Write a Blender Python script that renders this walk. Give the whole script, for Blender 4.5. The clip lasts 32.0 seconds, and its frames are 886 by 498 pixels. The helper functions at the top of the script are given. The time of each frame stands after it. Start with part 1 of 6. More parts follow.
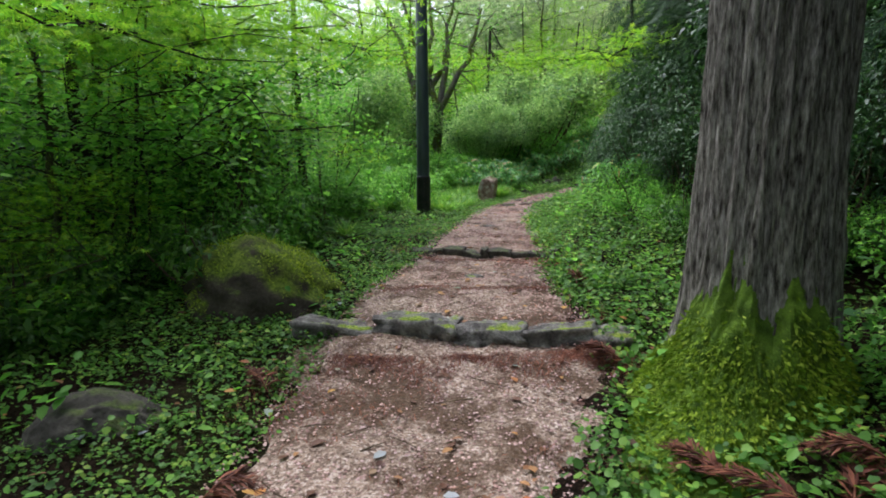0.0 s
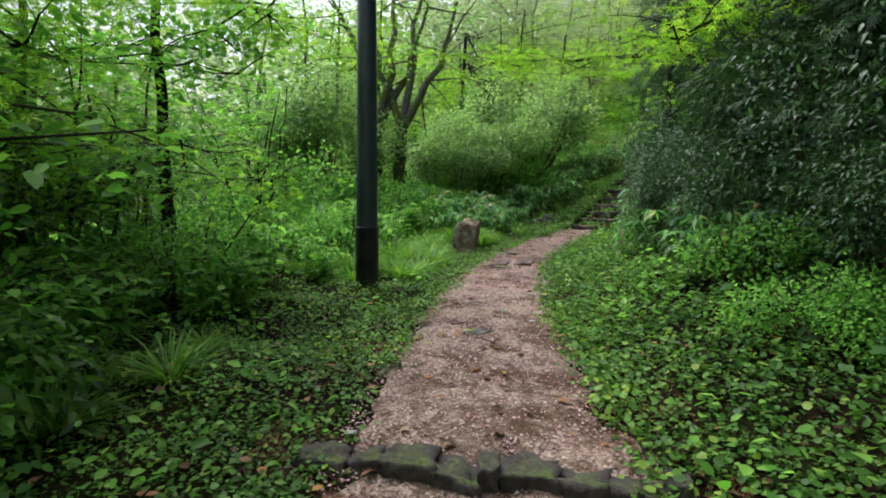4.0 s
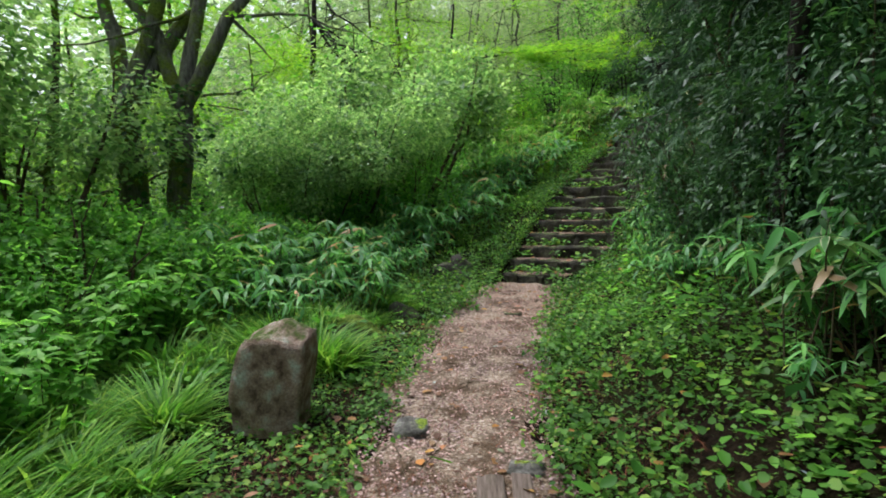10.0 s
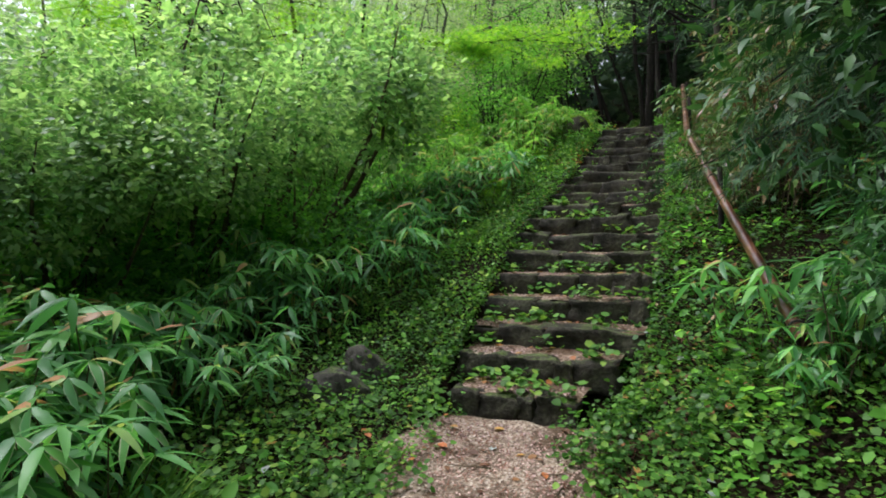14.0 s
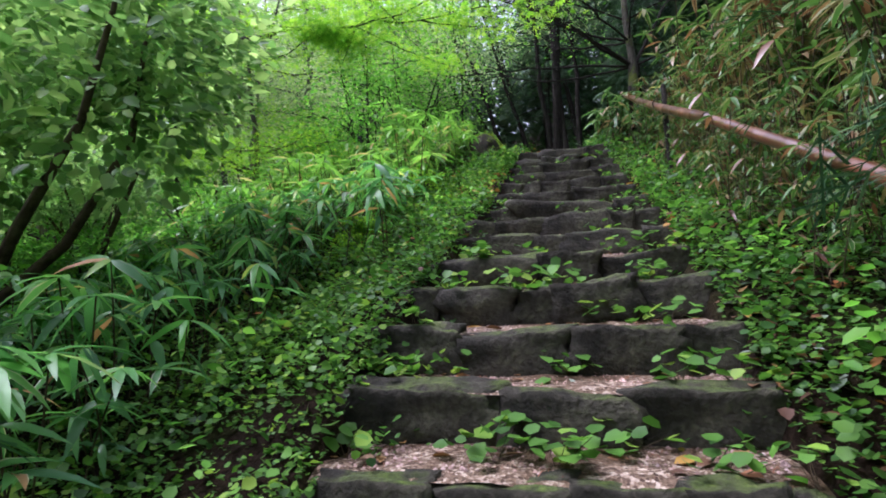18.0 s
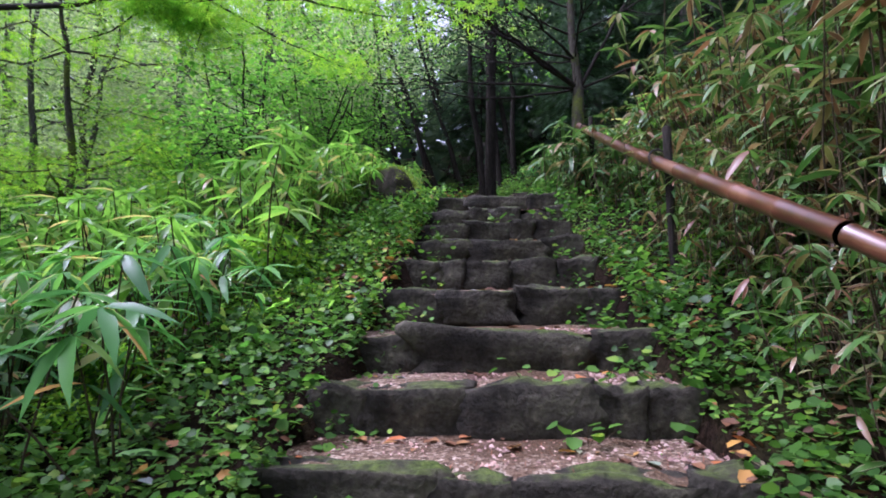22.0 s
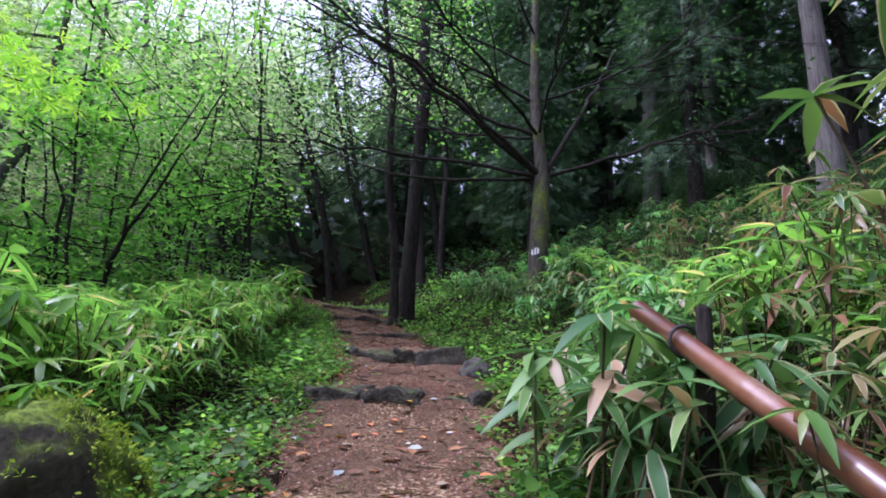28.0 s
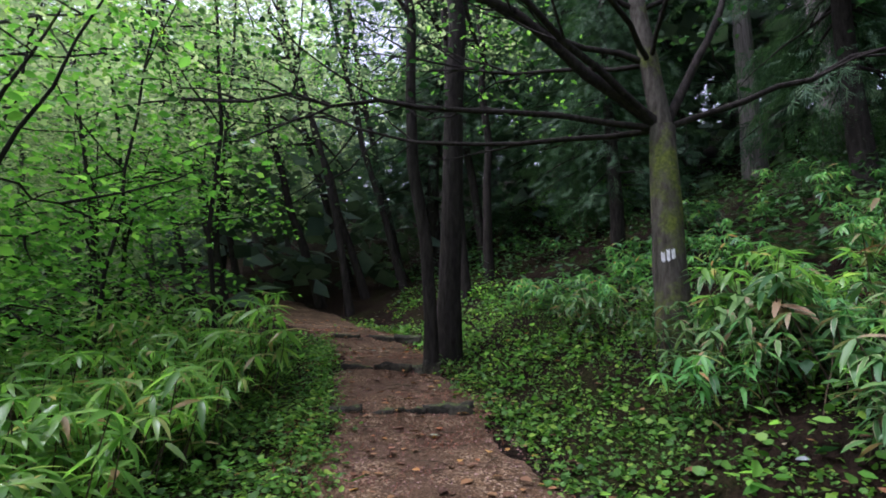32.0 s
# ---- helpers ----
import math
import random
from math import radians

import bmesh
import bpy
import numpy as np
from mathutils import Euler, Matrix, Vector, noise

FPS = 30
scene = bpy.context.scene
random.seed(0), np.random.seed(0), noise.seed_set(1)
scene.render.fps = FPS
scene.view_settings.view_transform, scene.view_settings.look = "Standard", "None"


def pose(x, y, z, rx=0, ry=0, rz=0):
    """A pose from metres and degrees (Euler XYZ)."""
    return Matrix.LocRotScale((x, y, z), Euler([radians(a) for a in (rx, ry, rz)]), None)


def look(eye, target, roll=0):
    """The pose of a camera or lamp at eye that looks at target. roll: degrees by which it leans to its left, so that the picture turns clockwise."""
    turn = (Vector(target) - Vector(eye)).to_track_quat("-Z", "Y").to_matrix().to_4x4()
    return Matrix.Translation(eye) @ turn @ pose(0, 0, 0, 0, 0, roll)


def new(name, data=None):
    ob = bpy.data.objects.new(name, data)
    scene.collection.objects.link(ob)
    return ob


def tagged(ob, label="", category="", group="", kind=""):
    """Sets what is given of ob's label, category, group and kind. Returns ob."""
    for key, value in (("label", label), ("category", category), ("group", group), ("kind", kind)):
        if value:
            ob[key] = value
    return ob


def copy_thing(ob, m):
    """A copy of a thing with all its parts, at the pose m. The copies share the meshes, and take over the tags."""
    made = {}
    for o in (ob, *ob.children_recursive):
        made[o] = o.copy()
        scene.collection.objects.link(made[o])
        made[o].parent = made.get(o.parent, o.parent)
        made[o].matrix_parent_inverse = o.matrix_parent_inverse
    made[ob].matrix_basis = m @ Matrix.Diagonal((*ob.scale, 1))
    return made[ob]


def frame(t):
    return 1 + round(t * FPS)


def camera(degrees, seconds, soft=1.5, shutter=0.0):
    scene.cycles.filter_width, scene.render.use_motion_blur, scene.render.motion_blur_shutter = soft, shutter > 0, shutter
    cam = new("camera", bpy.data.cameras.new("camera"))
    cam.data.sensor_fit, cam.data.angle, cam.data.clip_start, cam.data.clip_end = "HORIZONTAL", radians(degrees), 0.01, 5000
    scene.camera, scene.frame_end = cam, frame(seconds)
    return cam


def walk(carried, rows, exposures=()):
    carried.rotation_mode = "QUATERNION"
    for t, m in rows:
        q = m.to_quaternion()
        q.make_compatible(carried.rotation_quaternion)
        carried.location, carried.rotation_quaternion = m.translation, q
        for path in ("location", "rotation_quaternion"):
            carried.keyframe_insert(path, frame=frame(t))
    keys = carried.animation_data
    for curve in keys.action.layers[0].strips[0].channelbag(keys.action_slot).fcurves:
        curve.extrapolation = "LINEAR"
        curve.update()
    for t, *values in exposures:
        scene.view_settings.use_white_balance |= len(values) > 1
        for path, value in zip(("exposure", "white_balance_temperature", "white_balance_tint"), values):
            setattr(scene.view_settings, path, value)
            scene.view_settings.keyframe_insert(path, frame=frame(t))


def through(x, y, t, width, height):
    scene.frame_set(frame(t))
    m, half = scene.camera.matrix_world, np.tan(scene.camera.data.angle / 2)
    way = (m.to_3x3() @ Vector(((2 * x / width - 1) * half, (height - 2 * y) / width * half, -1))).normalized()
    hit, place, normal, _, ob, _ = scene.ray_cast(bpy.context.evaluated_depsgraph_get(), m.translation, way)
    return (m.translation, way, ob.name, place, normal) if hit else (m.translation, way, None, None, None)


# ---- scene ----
cam = camera(77.7, 32.0, soft=1.85)

# ---- the walk ----
PATH = [
    (0, (0.001, 0.004, 1.350), (-0.036, 1.986, 1.083), -0.4),
    (0.5, (-0.060, 0.587, 1.339), (-0.117, 2.571, 1.092), 0.0),
    (1, (-0.140, 1.020, 1.388), (-0.189, 3.005, 1.143), 0.6),
    (1.5, (-0.146, 1.532, 1.518), (-0.169, 3.518, 1.284), 0.7),
    (2, (-0.035, 1.965, 1.548), (-0.028, 3.952, 1.320), 0.3),
    (2.5, (0.010, 2.355, 1.556), (0.053, 4.343, 1.341), 0.2),
    (3, (0.021, 2.837, 1.595), (0.086, 4.824, 1.379), 0.4),
    (3.5, (0.056, 3.329, 1.605), (0.119, 5.318, 1.401), 0.5),
    (5.5, (0.058, 5.230, 1.739), (0.259, 7.216, 1.612), 0.8),
    (6, (0.113, 5.791, 1.762), (0.332, 7.775, 1.635), 0.5),
    (6.5, (0.161, 6.313, 1.789), (0.406, 8.293, 1.660), 0.6),
    (7, (0.162, 6.767, 1.856), (0.446, 8.743, 1.729), 0.9),
    (7.5, (0.279, 7.184, 1.875), (0.599, 9.154, 1.754), 0.8),
    (8, (0.426, 7.615, 1.912), (0.772, 9.580, 1.781), 0.8),
    (8.5, (0.537, 8.153, 1.930), (0.918, 10.112, 1.808), 0.6),
    (9, (0.721, 8.684, 1.955), (1.136, 10.637, 1.850), 0.4),
    (9.5, (0.808, 9.233, 1.927), (1.277, 11.173, 1.809), -0.5),
    (10, (0.965, 9.706, 1.902), (1.470, 11.636, 1.768), -1.2),
    (10.5, (1.080, 10.216, 1.943), (1.617, 12.139, 1.821), -1.2),
    (11, (1.191, 10.761, 1.959), (1.759, 12.676, 1.863), -1.3),
    (11.5, (1.364, 11.202, 1.977), (1.952, 13.112, 1.892), -1.4),
    (12, (1.498, 11.600, 2.014), (2.107, 13.503, 1.925), -1.0),
    (12.5, (1.594, 12.053, 2.041), (2.239, 13.944, 1.952), -1.1),
    (13, (1.799, 12.475, 1.993), (2.486, 14.352, 1.931), -1.2),
    (13.5, (1.985, 12.890, 2.024), (2.725, 14.748, 1.981), -0.8),
    (14, (2.159, 13.395, 2.058), (2.951, 15.231, 2.029), -0.8),
    (14.5, (2.401, 13.797, 2.100), (3.244, 15.611, 2.091), -1.2),
    (16.5, (3.346, 15.499, 2.113), (4.353, 17.225, 2.201), -2.4),
    (17, (3.609, 15.814, 2.190), (4.657, 17.512, 2.322), -2.6),
    (17.5, (3.961, 16.179, 2.238), (5.047, 17.852, 2.395), -2.8),
    (18, (4.206, 16.492, 2.273), (5.326, 18.141, 2.440), -2.6),
    (18.5, (4.351, 16.700, 2.450), (5.505, 18.324, 2.632), -2.0),
    (19, (4.605, 16.848, 2.525), (5.780, 18.457, 2.702), -2.3),
    (19.5, (4.767, 16.984, 2.587), (5.970, 18.574, 2.739), -2.6),
    (20, (4.959, 17.214, 2.706), (6.196, 18.778, 2.858), -2.2),
    (20.5, (5.186, 17.446, 2.800), (6.450, 18.988, 2.958), -1.9),
    (21, (5.397, 17.597, 2.989), (6.684, 19.119, 3.150), -1.4),
    (21.5, (5.569, 17.825, 3.114), (6.878, 19.326, 3.294), -1.1),
    (22, (5.744, 17.987, 3.160), (7.070, 19.473, 3.346), -0.9),
    (22.5, (6.024, 18.215, 3.333), (7.367, 19.684, 3.525), -0.4),
    (23, (6.223, 18.559, 3.431), (7.593, 19.998, 3.664), 0.6),
    (23.5, (6.382, 18.767, 3.587), (7.774, 20.182, 3.835), 1.2),
    (24, (6.665, 18.996, 3.748), (8.073, 20.389, 4.027), 1.2),
    (24.5, (6.895, 19.297, 3.843), (8.328, 20.656, 4.158), 2.3),
    (25, (7.217, 19.482, 3.960), (8.657, 20.825, 4.305), 2.2),
    (25.5, (7.522, 19.686, 4.127), (8.970, 21.018, 4.488), 1.9),
    (26, (7.737, 19.948, 4.276), (9.199, 21.258, 4.663), 2.5),
    (26.5, (8.053, 20.126, 4.317), (9.513, 21.431, 4.722), 2.1),
    (28.5, (8.648, 20.607, 4.900), (10.149, 21.861, 5.319), 2.2),
    (29, (8.800, 20.814, 5.071), (10.297, 22.081, 5.462), 1.5),
    (29.5, (9.057, 21.014, 5.149), (10.524, 22.321, 5.526), 1.0),
    (30, (9.210, 21.273, 5.264), (10.651, 22.605, 5.651), 0.7),
    (30.5, (9.497, 21.445, 5.410), (10.927, 22.792, 5.786), -0.0),
    (31, (9.798, 21.682, 5.585), (11.224, 23.038, 5.943), -0.4),
    (31.5, (10.113, 22.051, 5.580), (11.535, 23.413, 5.930), -0.5),
    (32, (10.506, 22.427, 5.571), (11.925, 23.794, 5.916), -0.4),
]
walk(cam, [(t, look(eye, target, roll)) for t, eye, target, roll in PATH], [(0.0, 0.88, 5800, 19), (2.0, 0.82, 5850, 20), (3.5, 0.8, 5950, 20), (6.0, 0.62, 6050, 14), (8.0, 0.68, 5950, 14), (9.0, 0.88, 5950, 13), (13.0, 0.96, 5950, 12), (14.5, 1.0, 5900, 14), (18.0, 1.28, 5500, 28), (22.0, 1.32, 5350, 38), (24.0, 1.5, 5400, 38), (26.0, 1.68, 5450, 36), (28.5, 1.36, 5200, 38), (30.0, 1.28, 5150, 38), (32.0, 1.3, 5500, 30)])

# ---- world and sun: a bright overcast day ----
world = bpy.data.worlds.new("world")
scene.world = world
world.use_nodes = True
wn, wl = world.node_tree.nodes, world.node_tree.links
sky = wn.new("ShaderNodeTexSky")
sky.sky_type, sky.sun_disc = "NISHITA", False
sky.sun_elevation, sky.sun_rotation = radians(62), radians(-40)
sky.air_density, sky.dust_density, sky.ozone_density = 1.0, 6.0, 1.0
grey = wn.new("ShaderNodeHueSaturation")
grey.inputs["Saturation"].default_value = 0.3
wl.new(sky.outputs[0], grey.inputs["Color"])
wl.new(grey.outputs[0], wn["Background"].inputs["Color"])
wn["Background"].inputs["Strength"].default_value = 0.15
sun = new("sun", bpy.data.lights.new("sun", "SUN"))
sun.data.energy, sun.data.angle, sun.data.color = 1.5, radians(22), (1.0, 0.97, 0.92)
sun.matrix_world = look((0, 0, 40), (0 + 14 * math.sin(radians(40)), -14 * math.cos(radians(40)), 10))

# ---- materials ----
def material(name, rough=0.7, metal=0.0, spec=0.5):
    m = bpy.data.materials.new(name)
    m.use_nodes = True
    b = m.node_tree.nodes["Principled BSDF"]
    b.inputs["Roughness"].default_value, b.inputs["Metallic"].default_value = rough, metal
    b.inputs["Specular IOR Level"].default_value = spec
    return m, m.node_tree.nodes, m.node_tree.links, b


def ramp(n, stops, dim=1.0):
    r = n.new("ShaderNodeValToRGB")
    while len(r.color_ramp.elements) < len(stops):
        r.color_ramp.elements.new(0.5)
    for e, (at, c) in zip(r.color_ramp.elements, stops):
        e.position, e.color = at, (*(dim * v for v in c), 1)
    return r


def noisy(n, l, scale, detail=6, rough=0.6, stretch=None):
    x = n.new("ShaderNodeTexNoise")
    x.inputs["Scale"].default_value, x.inputs["Detail"].default_value, x.inputs["Roughness"].default_value = scale, detail, rough
    c = n.new("ShaderNodeTexCoord")
    if stretch:
        mp = n.new("ShaderNodeMapping")
        mp.inputs["Scale"].default_value = stretch
        l.new(c.outputs["Object"], mp.inputs[0])
        l.new(mp.outputs[0], x.inputs["Vector"])
    else:
        l.new(c.outputs["Object"], x.inputs["Vector"])
    return x


def bumped(n, l, b, source, strength, distance):
    u = n.new("ShaderNodeBump")
    u.inputs["Strength"].default_value, u.inputs["Distance"].default_value = strength, distance
    l.new(source, u.inputs["Height"])
    l.new(u.outputs[0], b.inputs["Normal"])


def mixed(n, l, fac, a, b):
    x = n.new("ShaderNodeMix")
    x.data_type = "RGBA"
    l.new(fac, x.inputs["Factor"])
    l.new(a, x.inputs["A"])
    l.new(b, x.inputs["B"])
    return x.outputs["Result"]


def rock_material(name, stops, moss=0.0, moss_colors=((0.05, 0.09, 0.012), (0.12, 0.17, 0.02)), scale=9.0, rough=0.85, bump=0.6):
    """Mottled stone; moss gathers on faces that look up and in blotches."""
    m, n, l, b = material(name, rough, 0.0, 0.2)
    big, fine = noisy(n, l, scale), noisy(n, l, scale * 9, 8)
    r = ramp(n, stops, 0.85)
    l.new(big.outputs["Fac"], r.inputs[0])
    f = ramp(n, ((0.3, (0.45, 0.45, 0.45)), (0.7, (1.25, 1.25, 1.25))))
    l.new(fine.outputs["Fac"], f.inputs[0])
    x = n.new("ShaderNodeMix")
    x.data_type, x.blend_type = "RGBA", "MULTIPLY"
    x.inputs["Factor"].default_value = 0.8
    l.new(r.outputs[0], x.inputs["A"])
    l.new(f.outputs[0], x.inputs["B"])
    out = x.outputs["Result"]
    if moss:
        g = n.new("ShaderNodeNewGeometry")
        sp = n.new("ShaderNodeSeparateXYZ")
        l.new(g.outputs["Normal"], sp.inputs[0])
        blotch = noisy(n, l, scale * 0.6, 5)
        ad = n.new("ShaderNodeMath")
        ad.operation = "MULTIPLY_ADD"
        l.new(sp.outputs["Z"], ad.inputs[0])
        ad.inputs[1].default_value = 0.45
        l.new(blotch.outputs["Fac"], ad.inputs[2])
        k = ramp(n, ((max(0.02, 1.0 - moss), (0, 0, 0)), (min(0.99, 1.16 - moss), (1, 1, 1))))
        l.new(ad.outputs[0], k.inputs[0])
        mc = ramp(n, ((0.35, moss_colors[0]), (0.65, moss_colors[1])))
        l.new(fine.outputs["Fac"], mc.inputs[0])
        out = mixed(n, l, k.outputs[0], out, mc.outputs[0])
    l.new(out, b.inputs["Base Color"])
    bumped(n, l, b, fine.outputs["Fac"], bump, 0.02)
    return m


def leaf_material(name, stops, rough=0.42, through=0.35, rim=None, spec=0.5, rimmed=0.5):
    """Leaves: colour from leaf to leaf, light passing through the blade; rim: a pale edge along the blade."""
    m, n, l, b = material(name, rough, 0.0, 0.5 * spec)
    g = n.new("ShaderNodeNewGeometry")
    r = ramp(n, [(at, (1.12 * c[0], c[1], 1.14 * c[2])) for at, c in stops])
    l.new(g.outputs["Random Per Island"], r.inputs[0])
    patch = noisy(n, l, 1.3, 3)
    pr = ramp(n, ((0.3, (0.62, 0.66, 0.7)), (0.7, (1.2, 1.15, 1.0))))
    l.new(patch.outputs["Fac"], pr.inputs[0])
    x = n.new("ShaderNodeMix")
    x.data_type, x.blend_type = "RGBA", "MULTIPLY"
    x.inputs["Factor"].default_value = 1.0
    l.new(r.outputs[0], x.inputs["A"])
    l.new(pr.outputs[0], x.inputs["B"])
    out = x.outputs["Result"]
    if rim:
        a = n.new("ShaderNodeAttribute")
        a.attribute_name = "rim"
        k = ramp(n, ((0.72, (0, 0, 0)), (0.92, (1, 1, 1))))
        l.new(a.outputs["Fac"], k.inputs[0])
        pale = n.new("ShaderNodeRGB")
        pale.outputs[0].default_value = (*rim, 1)
        lucky = n.new("ShaderNodeMath")
        lucky.operation = "FRACT"
        ml = n.new("ShaderNodeMath")
        ml.operation = "MULTIPLY"
        ml.inputs[1].default_value = 17.3
        l.new(g.outputs["Random Per Island"], ml.inputs[0])
        l.new(ml.outputs[0], lucky.inputs[0])
        few = ramp(n, ((max(0.0, 0.93 - rimmed), (0, 0, 0)), (max(0.02, 1.0 - rimmed), (1, 1, 1))))
        l.new(lucky.outputs[0], few.inputs[0])
        both = n.new("ShaderNodeMath")
        both.operation = "MULTIPLY"
        l.new(k.outputs[0], both.inputs[0])
        l.new(few.outputs[0], both.inputs[1])
        out = mixed(n, l, both.outputs[0], out, pale.outputs[0])
    l.new(out, b.inputs["Base Color"])
    t = n.new("ShaderNodeBsdfTranslucent")
    warm = n.new("ShaderNodeMix")
    warm.data_type, warm.blend_type = "RGBA", "MULTIPLY"
    warm.inputs["Factor"].default_value = 1.0
    warm.inputs["B"].default_value = (1.3, 1.4, 0.85, 1)
    l.new(out, warm.inputs["A"])
    l.new(warm.outputs["Result"], t.inputs["Color"])
    mx = n.new("ShaderNodeMixShader")
    mx.inputs[0].default_value = through
    l.new(b.outputs[0], mx.inputs[1])
    l.new(t.outputs[0], mx.inputs[2])
    l.new(mx.outputs[0], n["Material Output"].inputs["Surface"])
    return m


def bark_material(name, stops, stretch=(9, 9, 1.2), moss=None, bump=0.9, distance=0.03):
    m, n, l, b = material(name, 0.9, 0.0, 0.1)
    a, f = noisy(n, l, 4.0, 8, 0.65, stretch), noisy(n, l, 40, 6)
    r = ramp(n, stops, 0.75)
    l.new(a.outputs["Fac"], r.inputs[0])
    out = r.outputs[0]
    if moss:
        low, colors = moss
        blotch = noisy(n, l, 2.2, 6, 0.65)
        k = ramp(n, ((low, (0, 0, 0)), (low + 0.12, (1, 1, 1))))
        l.new(blotch.outputs["Fac"], k.inputs[0])
        mc = ramp(n, ((0.35, colors[0]), (0.65, colors[1])), 0.85)
        l.new(f.outputs["Fac"], mc.inputs[0])
        out = mixed(n, l, k.outputs[0], out, mc.outputs[0])
    l.new(out, b.inputs["Base Color"])
    bumped(n, l, b, a.outputs["Fac"], bump, distance)
    return m


def gravel_material(name, tones, low, high):
    """Pinkish-tan crushed stone with damp brown stains and needle litter."""
    m, n, l, b = material(name, 0.9, 0.0, 0.12)
    v = n.new("ShaderNodeTexVoronoi")
    v.inputs["Scale"].default_value = 75
    c = n.new("ShaderNodeTexCoord")
    l.new(c.outputs["Object"], v.inputs["Vector"])
    r = ramp(n, tones, 1.0)
    s = n.new("ShaderNodeSeparateColor")
    l.new(v.outputs["Color"], s.inputs[0])
    l.new(s.outputs[0], r.inputs[0])
    stain = noisy(n, l, 2.3, 9, 0.72)
    k = ramp(n, ((low, (0, 0, 0)), (high, (0.9, 0.9, 0.9))))
    l.new(stain.outputs["Fac"], k.inputs[0])
    d = ramp(n, ((0.3, (0.040, 0.024, 0.012)), (0.7, (0.115, 0.07, 0.038))), 0.8)
    fine = noisy(n, l, 60, 5)
    l.new(fine.outputs["Fac"], d.inputs[0])
    l.new(mixed(n, l, k.outputs[0], r.outputs[0], d.outputs[0]), b.inputs["Base Color"])
    bumped(n, l, b, v.outputs["Distance"], 0.8, 0.012)
    return m


def soil_material():
    m, n, l, b = material("soil", 0.95, 0.0, 0.05)
    a, f = noisy(n, l, 1.1, 8, 0.65), noisy(n, l, 45, 6)
    r = ramp(n, ((0.3, (0.010, 0.007, 0.005)), (0.5, (0.024, 0.016, 0.010)), (0.6, (0.028, 0.030, 0.010)), (0.75, (0.028, 0.050, 0.010))), 0.7)
    l.new(a.outputs["Fac"], r.inputs[0])
    k = ramp(n, ((0.35, (0.4, 0.4, 0.4)), (0.7, (1.5, 1.4, 1.3))))
    l.new(f.outputs["Fac"], k.inputs[0])
    x = n.new("ShaderNodeMix")
    x.data_type, x.blend_type = "RGBA", "MULTIPLY"
    x.inputs["Factor"].default_value = 1.0
    l.new(r.outputs[0], x.inputs["A"])
    l.new(k.outputs[0], x.inputs["B"])
    l.new(x.outputs["Result"], b.inputs["Base Color"])
    bumped(n, l, b, f.outputs["Fac"], 0.9, 0.04)
    return m


GRAVEL = gravel_material("gravel", ((0.0, (0.095, 0.067, 0.048)), (0.35, (0.196, 0.144, 0.104)), (0.7, (0.291, 0.223, 0.166)), (1.0, (0.426, 0.36, 0.291))), 0.45, 0.57)
EARTH = gravel_material("gravelly earth", ((0.0, (0.034, 0.019, 0.007)), (0.4, (0.078, 0.046, 0.020)), (0.75, (0.15, 0.098, 0.052)), (1.0, (0.31, 0.235, 0.155))), 0.40, 0.54)
TREAD = gravel_material("tread gravel", ((0.0, (0.060, 0.038, 0.026)), (0.35, (0.125, 0.084, 0.056)), (0.7, (0.21, 0.15, 0.105)), (1.0, (0.40, 0.33, 0.26))), 0.44, 0.56)
SOIL = soil_material()
MOSS_BRIGHT = ((0.045, 0.08, 0.006), (0.22, 0.29, 0.025))
MOSS_DARK = ((0.03, 0.05, 0.008), (0.09, 0.13, 0.02))
STEP_STONE = rock_material("step stone", ((0.32, (0.014, 0.012, 0.009)), (0.5, (0.048, 0.043, 0.031)), (0.64, (0.092, 0.086, 0.057)), (0.76, (0.22, 0.2, 0.144))), 0.17, MOSS_DARK, 5, bump=0.9)
PALE_STONE = rock_material("edging stone", ((0.34, (0.036, 0.033, 0.028)), (0.47, (0.123, 0.116, 0.102)), (0.58, (0.246, 0.239, 0.21)), (0.7, (0.464, 0.45, 0.406))), 0.08, MOSS_BRIGHT, 7, bump=0.9)
MARKER_STONE = rock_material("marker stone", ((0.34, (0.13, 0.085, 0.061)), (0.46, (0.325, 0.227, 0.169)), (0.56, (0.442, 0.351, 0.286)), (0.66, (0.52, 0.546, 0.468))), 0.14, MOSS_DARK, 11, bump=1.0)
MOSSY_ROCK = rock_material("mossy rock", ((0.3, (0.03, 0.026, 0.018)), (0.7, (0.10, 0.085, 0.06))), 0.36, ((0.035, 0.065, 0.006), (0.16, 0.22, 0.02)), 5)
DARK_ROCK = rock_material("dark mossy rock", ((0.3, (0.03, 0.028, 0.022)), (0.7, (0.12, 0.11, 0.09))), 0.14, MOSS_DARK, 5)
MOSS = rock_material("moss", ((0.3, (0.05, 0.11, 0.006)), (0.7, (0.17, 0.30, 0.022))), 0.0, scale=14, bump=1.0)
CEDAR_BARK = bark_material("cedar bark", ((0.36, (0.032, 0.028, 0.022)), (0.44, (0.128, 0.122, 0.098)), (0.54, (0.256, 0.246, 0.205)), (0.66, (0.461, 0.448, 0.384))), (13, 13, 2.4), (0.64, MOSS_DARK), 1.0, 0.05)
PALE_BARK = bark_material("pale cedar bark", ((0.3, (0.06, 0.055, 0.047)), (0.7, (0.21, 0.195, 0.17))), (9, 9, 0.6))
DARK_BARK = bark_material("dark wet bark", ((0.3, (0.012, 0.010, 0.008)), (0.7, (0.05, 0.043, 0.035))), (6, 6, 1.5), (0.66, MOSS_DARK))
